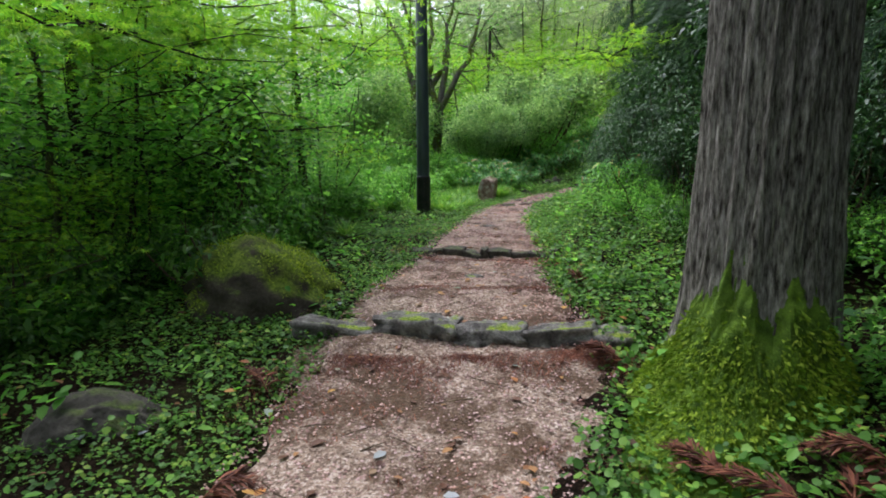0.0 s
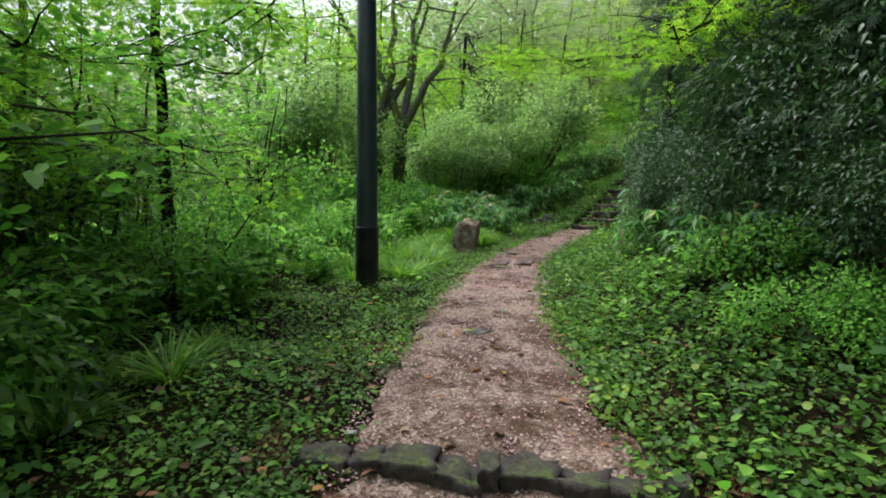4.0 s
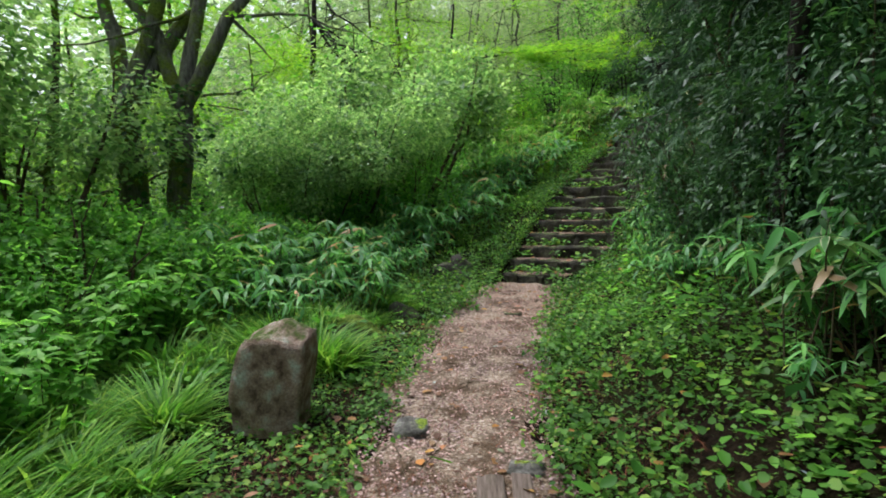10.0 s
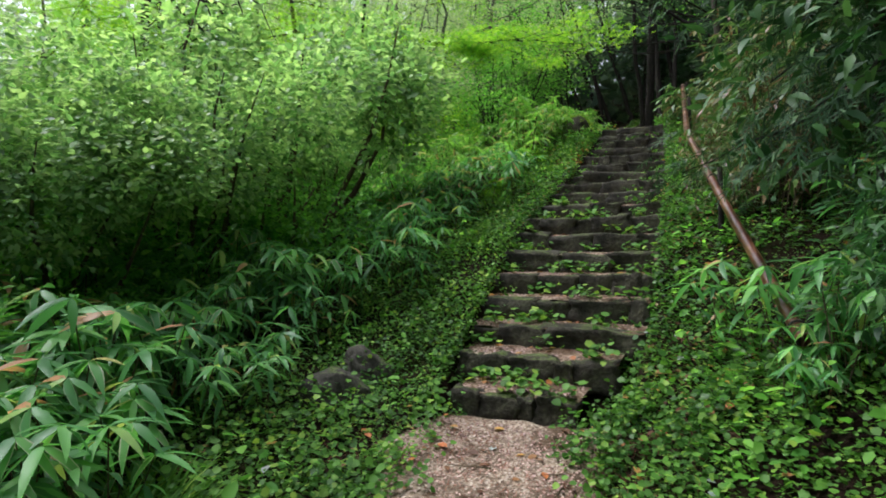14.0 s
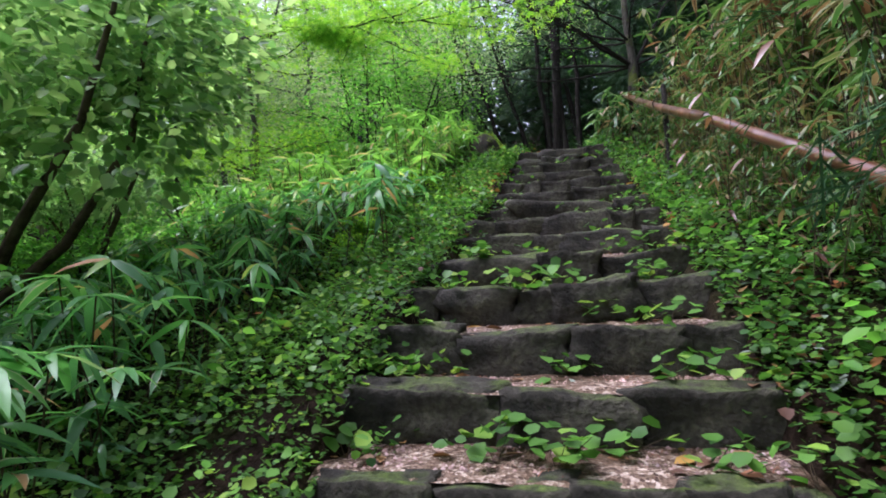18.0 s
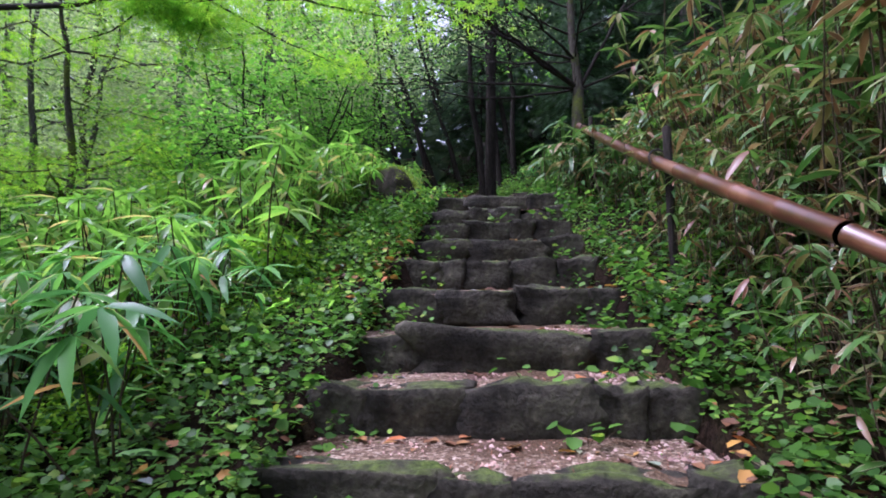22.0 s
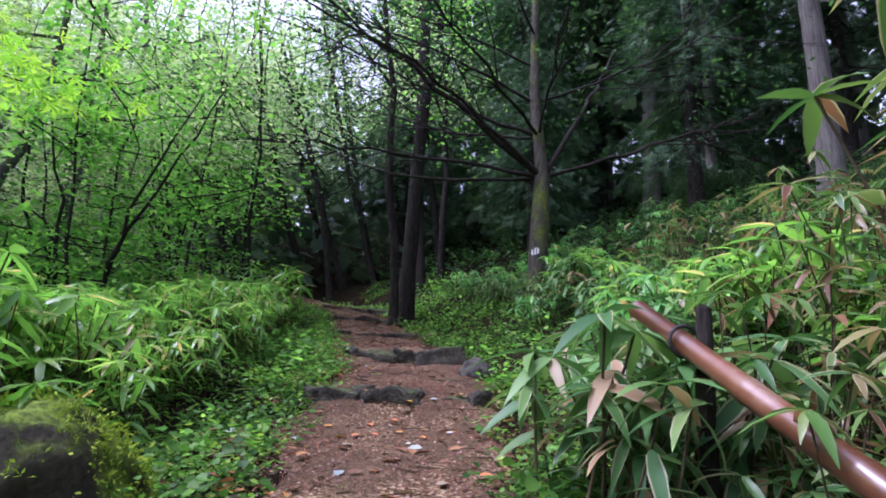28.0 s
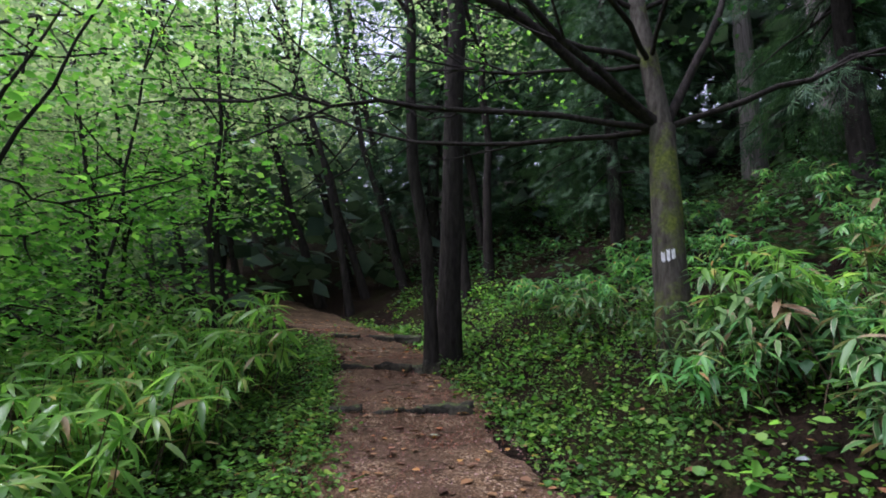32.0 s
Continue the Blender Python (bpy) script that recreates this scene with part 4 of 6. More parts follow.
def broadleaf(seed, tall, trunk_r, crown_r, crown_from, clump_n, each, shape, sizes, leaf, bark, label, name="tree", stems=1, lean=0.1, flat=0.45, clump=0.4, category="tree", sag=0.0):
    """A tree: one or more bent stems with limbs, and a crown of many leaves gathered round the twigs."""
    r = rng(seed)
    base = tagged(new(name), label, category)
    wood, tips = [], []
    for s in range(stems):
        t = r.uniform(0, 2 * np.pi) if stems > 1 else 0
        foot = np.array((math.cos(t), math.sin(t), 0)) * (0.12 * tall / 4 if stems > 1 else 0)
        foot[2] = -0.25
        head = np.array((math.cos(t) * lean * tall + r.normal(0, lean * 0.4 * tall), math.sin(t) * lean * tall + r.normal(0, lean * 0.4 * tall), tall * r.uniform(0.85, 1)))
        pts, rad = limb(foot, head, trunk_r, trunk_r * 0.25, r, 0.08, 12)
        rad[0] *= 1.35
        wood.append(tube(pts, rad, 10 if trunk_r > 0.05 else 6, 0.05, seed + s))
        count = max(4, int(9 / math.sqrt(stems)))
        for k in range(count):
            f = r.uniform(crown_from * 0.8, 0.97)
            i = int(f * 11)
            a = pts[i]
            w = r.uniform(0, 2 * np.pi)
            reach = crown_r * r.uniform(0.5, 1.0) * (1.15 - 0.5 * abs(f - (crown_from + 1) / 2))
            b = a + np.array((math.cos(w) * reach, math.sin(w) * reach, reach * r.uniform(-0.1, 0.5) - sag * reach))
            lp, lr = limb(a, b, rad[i] * 0.55, 0.008, r, 0.14)
            wood.append(tube(lp, lr, 6, 0.0, k))
            tips.append(lp[3:])
            for j in range(3):
                c = lp[r.integers(3, 7)]
                d = c + r.normal(0, 0.35, 3) * reach * np.array((1, 1, 0.5)) - (0, 0, sag * 0.3)
                tp, tr = limb(c, d, 0.012, 0.004, r, 0.15, 4)
                wood.append(tube(tp, tr, 4))
                tips.append(tp[1:])
    tips = np.concatenate(tips)
    part("trunk", joined("trunk", wood), bark, base)
    centres = tips[r.integers(0, len(tips), clump_n)] + r.normal(0, clump * 0.5, (clump_n, 3))
    foliage("crown", shape, *clumps(r, centres, each, sizes, flat, clump), leaf, base)
    return base


def shrub(seed, radius, tall, n, shape, sizes, leaf, label, name="shrub", hollow=0.55, lumps=9, bark=None, low=0.1, tight=1.0):
    """A bush: thin stems from the ground and leaves over a lumpy, uneven dome."""
    r = rng(seed)
    base = tagged(new(name), label, "shrub")
    stems = []
    for k in range(9):
        w, d = r.uniform(0, 2 * np.pi), radius * r.uniform(0.2, 0.8)
        pts, rad = limb((r.normal(0, 0.08), r.normal(0, 0.08), -0.1), (d * math.cos(w), d * math.sin(w), tall * r.uniform(0.5, 0.9)), 0.018 + 0.008 * tall, 0.005, r, 0.12, 6)
        stems.append(tube(pts, rad, 5))
    tagged(part("stem", joined("stem", stems), bark or STEM, base), kind="stuff")
    w = r.uniform(0, 2 * np.pi, lumps)
    d = radius * np.sqrt(r.uniform(0.05, 0.7, lumps))
    mid = np.stack([d * np.cos(w), d * np.sin(w), tall * r.uniform(low + 0.15, 0.8, lumps)], 1)
    rad = np.stack([radius * r.uniform(0.35, 0.6, lumps)] * 2 + [tall * r.uniform(0.18, 0.3, lumps)], 1) * tight
    k = r.integers(0, lumps, n)
    ball = r.normal(0, 1, (n, 3))
    ball /= np.linalg.norm(ball, axis=1, keepdims=True)
    reach = r.uniform(hollow, 1.08, n) + np.where(r.uniform(0, 1, n) > 0.86, r.uniform(0, 0.35, n), 0)
    at = mid[k] + ball * rad[k] * reach[:, None] + r.normal(0, 0.04, (n, 3))
    at[:, 2] = np.maximum(at[:, 2], tall * low * r.uniform(0.3, 1, n))
    ahead = ball * (1, 1, 0.3) + r.normal(0, 0.5, (n, 3)) + (0, 0, -0.2)
    up = ball * 0.6 + (0, 0, 0.9) + r.normal(0, 0.28, (n, 3))
    foliage("foliage", shape, at, ahead, up, r.uniform(*sizes, n), leaf, base)
    return base


def bamboo_grass(seed, tall, canes, leaf, label, size=(0.13, 0.21), name="bamboo_grass", span=0.22, whorl=(5, 8), low=(0, 2)):
    """Dwarf bamboo: thin canes, each with a fan of long broad leaves at its head."""
    r = rng(seed)
    base = tagged(new(name), label, "bamboo grass")
    stems, at, ahead, up, sizes = [], [], [], [], []
    for k in range(canes):
        w, d = r.uniform(0, 2 * np.pi), span * math.sqrt(r.uniform(0, 1))
        foot = np.array((d * math.cos(w), d * math.sin(w), -0.05))
        h = tall * r.uniform(0.55, 1.0)
        head = foot + np.array((r.normal(0, 0.16) * tall, r.normal(0, 0.16) * tall, h))
        pts, rad = limb(foot, head, 0.0045, 0.003, r, 0.06, 5)
        stems.append(tube(pts, rad, 5))
        for where, many in ((pts[-1], r.integers(*whorl)), (pts[-2], r.integers(1, 4)), (pts[-3], r.integers(*low)), (pts[-4], r.integers(*low))):
            turn = r.uniform(0, 2 * np.pi)
            for j in range(many):
                a = turn + 2 * np.pi * j / many + r.normal(0, 0.25)
                at.append(where)
                ahead.append((math.cos(a), math.sin(a), r.uniform(-0.75, 0.35)))
                up.append((r.normal(0, 0.25), r.normal(0, 0.25), 1))
                sizes.append(r.uniform(*size))
    tagged(part("cane", joined("cane", stems), STEM, base), kind="stuff")
    foliage("foliage", LANCE, np.array(at), np.array(ahead), np.array(up), np.array(sizes), leaf, base, wide=1.0)
    return base


def tall_herb(seed, tall, label, shape=BROAD, leaf=None, size=(0.07, 0.13), stalks=8):
    """Leafy herb: upright stalks with pairs of leaves up their length."""
    r = rng(seed)
    base = tagged(new("leafy_herb"), label, "plant")
    stems, at, ahead, sizes = [], [], [], []
    for k in range(stalks):
        foot = np.array((*r.normal(0, 0.14, 2), -0.05))
        head = foot + np.array((*r.normal(0, 0.12 * tall, 2), tall * r.uniform(0.65, 1)))
        pts, rad = limb(foot, head, 0.007, 0.003, r, 0.05, 8)
        stems.append(tube(pts, rad, 5))
        for i in range(2, 8):
            a = r.uniform(0, 2 * np.pi)
            for j in range(4 if i < 7 else 6):
                at.append(pts[i] + r.normal(0, 0.01, 3))
                w = a + 2 * np.pi * j / (4 if i < 7 else 6) + r.normal(0, 0.3)
                ahead.append((math.cos(w), math.sin(w), r.uniform(-0.35, 0.35)))
                sizes.append(r.uniform(*size) * (0.7 + 0.6 * math.sin(math.pi * i / 9)))
    for v, q in stems:
        part("stalk", mesh_of("stalk", v, [q]), STEM, base)
    n = len(at)
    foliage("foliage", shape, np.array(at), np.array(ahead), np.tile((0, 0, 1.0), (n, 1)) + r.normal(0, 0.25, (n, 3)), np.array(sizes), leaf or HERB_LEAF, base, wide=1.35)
    return base


def grass_tuft(seed, n, length, label, spread_r=0.12):
    r = rng(seed)
    base = tagged(new("grass_tuft"), label, "grass")
    a, d = r.uniform(0, 2 * np.pi, n), spread_r * np.sqrt(r.uniform(0, 1, n))
    at = np.stack([d * np.cos(a), d * np.sin(a), 0 * a - 0.02], 1)
    lean = r.uniform(0.2, 1.1, n)
    ahead = np.stack([np.cos(a) * lean, np.sin(a) * lean, np.ones(n)], 1)
    foliage("foliage", STRAW, at, ahead, np.stack([-np.cos(a), -np.sin(a), 1 + 0 * a], 1), r.uniform(0.5, 1, n) * length, GRASS, base, wide=1.1)
    return base


def scattered(r, n, u_range, d_range, edge=True, clear=0.0):
    """Chance places beside the path: metres along it, metres beyond its edge (negative: to the left)."""
    u, d = r.uniform(*u_range, n), r.uniform(*d_range, n)
    if edge:
        d = d + np.where(d > 0, half_width(u, True), -half_width(u, False)) + np.sign(d) * clear
    return on_path(u, d)


U = {name: float(ALONG[k]) for name, k in (("start", 1), ("first_step", 3), ("second_step", 6), ("post", 9), ("marker", 10), ("landing", 12), ("stair", 13), ("stair_mid", 15), ("top", 18), ("upper", 21), ("end", 27))}
r = rng(7)

# Own dark green on the shrubs; painted shade on the stair-side carpets.
LAYER_LEAF = leaf_material("shrub leaves and stair shade", ((0.0, (0.02, 0.072, 0.012)), (0.5, (0.048, 0.145, 0.02)), (1.0, (0.102, 0.238, 0.038))), 0.4, 0.5, None, 0.45)
BUSH_LEAF = leaf_material("small bush leaves", ((0.0, (0.077, 0.193, 0.053)), (0.5, (0.183, 0.36, 0.116)), (1.0, (0.365, 0.552, 0.227))), 0.38, 0.58, None, 0.5)

# broad-leaved trees and bushes, each kind built once
maples = [broadleaf(100 + k, 6.5, 0.09, 2.6, 0.35, 340, 20, MAPLE, (0.05, 0.085), BRIGHT_LEAF, MOSSY_BARK, "slender maple with bright yellow-green leaves", "maple_tree", 1 + k % 2, 0.12, 0.3, 0.36) for k in range(3)]
greys = [broadleaf(120 + k, 8.5, 0.11, 3.2, 0.35, 440, 32, SIMPLE, (0.055, 0.10), HAZED_GREY_LEAF, GREY_BARK, "forest tree with grey-green leaves and a thin grey trunk", "tree", 1 + k % 2, 0.1, 0.45, 0.5, sag=0.15) for k in range(3)]
feathers = [broadleaf(130 + k, 7.5, 0.08, 2.7, 0.14, 380, 24, SIMPLE, (0.05, 0.09), FEATHER_LEAF, GREY_BARK, "spreading tree with feathery grey-green leaves and thin grey stems", "tree", 2, 0.16, 0.35, 0.42, sag=0.2) for k in range(2)]
layered = [shrub(150 + k, 0.85, 1.05, 1500, BROAD, (0.07, 0.14), LAYER_LEAF, "dark leafy shrub with broad level leaves in the shade", hollow=0.75, lumps=9) for k in range(3)]
darks = [shrub(140 + k, 1.3, 2.7, 4200, BROAD, (0.055, 0.12), DARK_LEAF, "dense dark evergreen shrub on the bank", hollow=0.8, lumps=20, tight=0.7) for k in range(4)]
small_leaved = [shrub(160 + k, 1.75, 3.3, 15000, OVAL, (0.05, 0.095), BUSH_LEAF, "rounded bush with small grey-green leaves", hollow=0.7, lumps=22, tight=0.62, low=0.3) for k in range(2)]
greens = [shrub(170 + k, 0.75, 1.0, 2200, OVAL, (0.035, 0.065), MID_LEAF, "leafy green shrub among the undergrowth", lumps=7) for k in range(3)]
bright_shrubs = [shrub(180 + k, 0.7, 0.8, 1500, OVAL, (0.05, 0.09), BRIGHT_LEAF, "yellow-green leafy shrub beside the stone stair", lumps=7) for k in range(2)]
wild_shrubs = [broadleaf(190 + k, 3.2, 0.03, 1.5, 0.25, 200, 20, OVAL, (0.06, 0.11), MID_LEAF, DARK_BARK, "many-stemmed shrub with thin dark stems and green leaves", "shrub_tree", 5, 0.22, 0.3, 0.3) for k in range(3)]
sasa = [bamboo_grass(200 + k, 0.8, 8, SASA_LEAF, "bamboo grass with long pale-edged green leaves", (0.14, 0.24)) for k in range(5)]
bright_sasa = [bamboo_grass(210 + k, 0.75, 10, BRIGHT_SASA, "young bamboo grass with glossy light green leaves", (0.13, 0.21)) for k in range(4)]
old_sasa = [bamboo_grass(220 + k, 1.15, 11, OLD_SASA, "tall bamboo grass with withered tan and green leaves", (0.11, 0.20), span=0.34, low=(1, 5)) for k in range(4)]
pale_sasa = [bamboo_grass(215 + k, 0.6, 9, PALE_SASA, "bamboo grass with drooping leaves broadly edged in cream", (0.12, 0.19), span=0.26) for k in range(3)]
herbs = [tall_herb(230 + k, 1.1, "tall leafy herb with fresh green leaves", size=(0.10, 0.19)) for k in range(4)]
tufts = [grass_tuft(240 + k, 170, 0.6, "tuft of long arching green grass") for k in range(3)]


def cedar(seed, tall, radius, from_h):
    rr = rng(seed)
    base = tagged(new("cedar_tree"), "tall straight plantation cedar with a bare pale trunk", "tree")
    hs = np.linspace(-0.4, tall, 14)
    sway = np.stack([0.06 * np.sin(hs * 0.5 + seed), 0.06 * np.cos(hs * 0.4), hs], 1)
    pieces = [tube(sway, radius * (1.04 - 0.75 * np.clip(hs / tall, 0, 1)) + 0.10 * np.exp(-np.maximum(hs + 0.4, 0) * 2.5), 14, 0.04, seed)]
    for k in range(16):
        h, w, d = rr.uniform(3.0, from_h), rr.uniform(0, 2 * np.pi), rr.uniform(0.3, 1.3)
        pts, rad = limb((0, 0, h), (d * math.cos(w), d * math.sin(w), h - 0.15 * d), 0.012, 0.004, rr, 0.1, 4)
        pieces.append(tube(pts, rad, 4))
    part("trunk", joined("trunk", pieces), PALE_BARK, base)
    crown = []
    for k in range(420):
        h = rr.uniform(from_h, tall)
        w, d = rr.uniform(0, 2 * np.pi), rr.uniform(0.2, 2.2) * (1.15 - (h - from_h) / (tall - from_h))
        crown.append((d * math.cos(w), d * math.sin(w), h - 0.3 * d))
    sprays(base, np.array(crown), rr, 10, 0.42)
    return base


cedars = [cedar(260, 17, 0.17, 6.0), cedar(261, 19, 0.20, 7.5), cedar(262, 15, 0.13, 5.0)]


def drooping_conifer(seed, low=1.6):
    """A dark cypress whose boughs hang low over the bank."""
    rr = rng(seed)
    base = tagged(new("cypress_tree"), "dark drooping cypress leaning over the bank", "tree")
    hs = np.linspace(-0.3, 7.5, 10)
    wood = [tube(np.stack([0.1 * np.sin(hs), 0 * hs, hs], 1), 0.16 * (1.05 - hs / 9), 10)]
    centres = []
    for k in range(52):
        h, w = rr.uniform(low, 7.3), rr.uniform(0, 2 * np.pi)
        d = 2.2 * (1.1 - h / 9) * rr.uniform(0.6, 1.1)
        pts, rad = limb((0, 0, h), (d * math.cos(w), d * math.sin(w), h - 0.35 * d), 0.028, 0.006, rr, 0.08, 7)
        wood.append(tube(pts, rad, 5))
        for p in pts[2:]:
            centres += [p + rr.normal(0, 0.16, 3) for _ in range(3)]
    part("trunk", joined("trunk", wood), DARK_BARK, base)
    sprays(base, np.array(centres), rr, 6, 0.34, shape=FROND)
    return base


cypresses = [drooping_conifer(270), drooping_conifer(271), drooping_conifer(272, 3.0)]


def ring(r, n, u_range, d_range, scale, clear=0.0):
    x, y = scattered(r, n, u_range, d_range, True, clear)
    return [(int(r.integers(0, 9)), float(a), float(b), float(r.uniform(0, 6.28)), float(s)) for a, b, s in zip(x, y, r.uniform(*scale, n))]


# trees to the left and ahead of the lower path
planted(maples, [(0, -4.0, 7.6, 0.4, 0.8), (2, -5.6, 5.6, 1.0, 0.8), (0, -7.0, 16.5, 3.3, 0.95), (1, 4.2, 27.5, 0.3, 1.1), (2, 1.5, 24.8, 4.0, 1.1), (0, 7.4, 29.5, 5.2, 1.15), (1, -1.5, 25.5, 2.2, 1.2), (0, 6.6, 25.2, 1.9, 0.8), (2, -8.0, 12.0, 3.0, 1.1), (1, -4.4, 3.6, 5.0, 0.75), (0, 4.6, 10.4, 0.9, 0.85), (1, -4.6, 9.6, 4.2, 0.75), (2, -3.6, 6.8, 0.9, 0.55), (0, -3.2, 21.0, 0.6, 1.0), (2, 0.3, 22.4, 1.3, 0.9), (1, -2.9, 18.6, 3.9, 0.9), (2, -3.3, 8.6, 2.8, 0.7), (0, -3.4, 4.4, 1.9, 0.62), (1, -3.3, 7.0, 0.3, 0.78)])
planted(greys, [(0, -9, 20, 0.3, 1.0), (1, -6, 24, 2.3, 1.0), (2, -3.5, 29, 4.0, 1.1), (0, 2, 34, 1.1, 1.2), (1, 6.5, 37, 3.0, 1.2), (2, 11.4, 40.5, 5.1, 1.1), (1, 9.6, 34.6, 2.2, 0.8), (2, 7.9, 32.4, 3.8, 0.75), (1, 14.2, 43.0, 1.6, 1.1), (2, 20.5, 41.5, 3.2, 1.2), (1, -12, 12, 2.6, 1.1), (2, -11, 5, 0.2, 1.0), (0, 19.4, 37.5, 2.0, 0.9), (0, 12.2, 32.4, 2.0, 0.62), (1, 13.2, 35.5, 0.7, 1.15), (0, 10.4, 37.5, 4.7, 1.2), (2, 16.0, 39.0, 2.9, 1.2), (0, 9.0, 30.6, 5.5, 0.8)])
planted(feathers, [(0, 9.0, 27.6, 0.4, 0.95), (1, 10.9, 30.2, 2.0, 0.9), (1, 12.6, 33.0, 5.2, 0.9), (1, 6.8, 27.2, 1.2, 0.8)])
planted(small_leaved, [(0, 3.1, 21.5, 0.5, 1.4), (1, 1.9, 19.7, 2.2, 0.95), (0, 1.0, 18.6, 4.1, 0.55), (0, -2.1, 16.8, 3.0, 0.8), (1, -0.6, 21.2, 5.0, 0.8), (1, 4.4, 25.0, 1.3, 0.8)])
planted(wild_shrubs, [(0, -3.6, 7.3, 0.2, 0.95), (1, -3.5, 9.2, 1.5, 0.95), (2, -4.3, 6.0, 2.5, 1.1), (0, -3.0, 4.9, 4.0, 0.8), (0, 1.2, 22.5, 2.6, 1.0), (2, 8.6, 25.4, 0.4, 0.75), (1, -5.2, 9.0, 2.2, 1.1), (2, 10.4, 27.0, 4.6, 0.85), (0, 12.5, 29.5, 5.2, 0.9), (1, -4.4, 3.6, 0.9, 0.9), (2, -3.0, 13.6, 2.0, 0.8)])
# the dark bank to the right
spots = ring(r, 16, (U["first_step"] + 1, U["post"]), (2.0, 4.4), (0.7, 1.15)) + ring(r, 16, (U["post"], U["landing"]), (2.3, 3.8), (0.7, 1.1)) + ring(r, 14, (U["post"] - 1.5, U["landing"] + 0.5), (1.6, 2.2), (0.45, 0.7)) + ring(r, 14, (U["landing"] - 0.5, U["stair"] + 2.2), (1.9, 3.6), (0.7, 1.1)) + ring(r, 10, (U["stair"] + 2, U["top"]), (3.4, 5.5), (0.7, 1.0)) + ring(r, 8, (U["start"] - 2, U["first_step"] + 1), (3.0, 4.8), (0.7, 1.0)) + ring(r, 16, (U["start"], U["post"]), (-7.0, -3.4), (0.6, 1.0)) + ring(r, 14, (U["upper"], U["end"] + 5), (3.4, 8), (0.3, 0.5))
spots += ring(r, 30, (U["second_step"] + 0.5, U["landing"]), (1.15, 2.0), (0.38, 0.6)) + ring(r, 16, (U["first_step"] + 0.5, U["post"]), (1.7, 3.0), (0.55, 0.85))
# Dark shrub added to stand in for the shade under the rounded bush.
spots += [(0, 2.5, 23.2, 0.4, 0.8)]
planted(darks, spots)
# Several of these cypresses are added just to shade the bank and stair.
planted(cypresses, [(0, 5.2, 8.5, 0.3, 0.95), (1, 6.0, 12.0, 2.0, 0.95), (0, 5.9, 13.6, 4.0, 0.9), (1, 4.2, 10.9, 1.1, 0.85), (0, 3.7, 8.0, 4.4, 0.7), (1, 4.9, 13.0, 0.4, 0.8), (0, 6.2, 15.4, 2.6, 0.8), (2, 7.7, 16.3, 1.0, 1.0), (0, 4.6, 4.8, 2.8, 1.0), (1, 10.8, 17.2, 3.5, 0.9), (2, 9.4, 16.6, 0.7, 1.0), (2, 11.9, 18.9, 2.9, 1.0), (0, 3.9, 1.0, 5.0, 0.9), (1, 19.0, 23.2, 0.5, 1.0), (0, 20.5, 28.0, 1.5, 1.1), (1, 18.8, 30.6, 2.5, 1.0), (0, 22.5, 21.0, 3.5, 1.1), (1, 24.5, 27.5, 4.5, 1.2), (0, 21.2, 32.5, 5.5, 1.1), (1, 26.0, 24.0, 0.2, 1.2), (0, 24.0, 32.0, 1.2, 1.2), (1, 28.0, 29.0, 2.2, 1.3), (0, 17.6, 25.9, 4.0, 0.7), (1, 4.4, 6.6, 0.8, 0.9), (0, 5.0, 10.0, 3.1, 1.05), (0, 7.2, 12.6, 1.4, 1.3), (1, 6.8, 9.2, 2.2, 1.3), (0, 6.4, 5.6, 4.4, 1.3), (1, 5.4, 2.4, 0.6, 1.2), (0, 8.8, 14.6, 2.0, 1.3)])
# cedars on the slope to the right of the upper path
spots = [(1, 22.9, 25.3, 0.2, 1.0), (0, 23.2, 23.9, 1.3, 0.9)]
while len(spots) < 40:
    x, y = r.uniform(16.5, 36), r.uniform(17, 41)
    u, d, _ = beside(x, y)
    if d[0] > 6.0 and all((x - s[1]) ** 2 + (y - s[2]) ** 2 > 2.2 for s in spots):
        spots.append((int(r.integers(0, 3)), float(x), float(y), float(r.uniform(0, 6.28)), float(r.uniform(0.85, 1.15))))
planted(cedars, spots)


# Mossy bark, its colour lightened to offset the backlight on the fork.
FORK_BARK = bark_material("lightened mossy bark", ((0.3, (0.06, 0.056, 0.045)), (0.7, (0.26, 0.25, 0.21))), (6, 6, 1.5), (0.45, ((0.07, 0.10, 0.016), (0.19, 0.23, 0.04))))


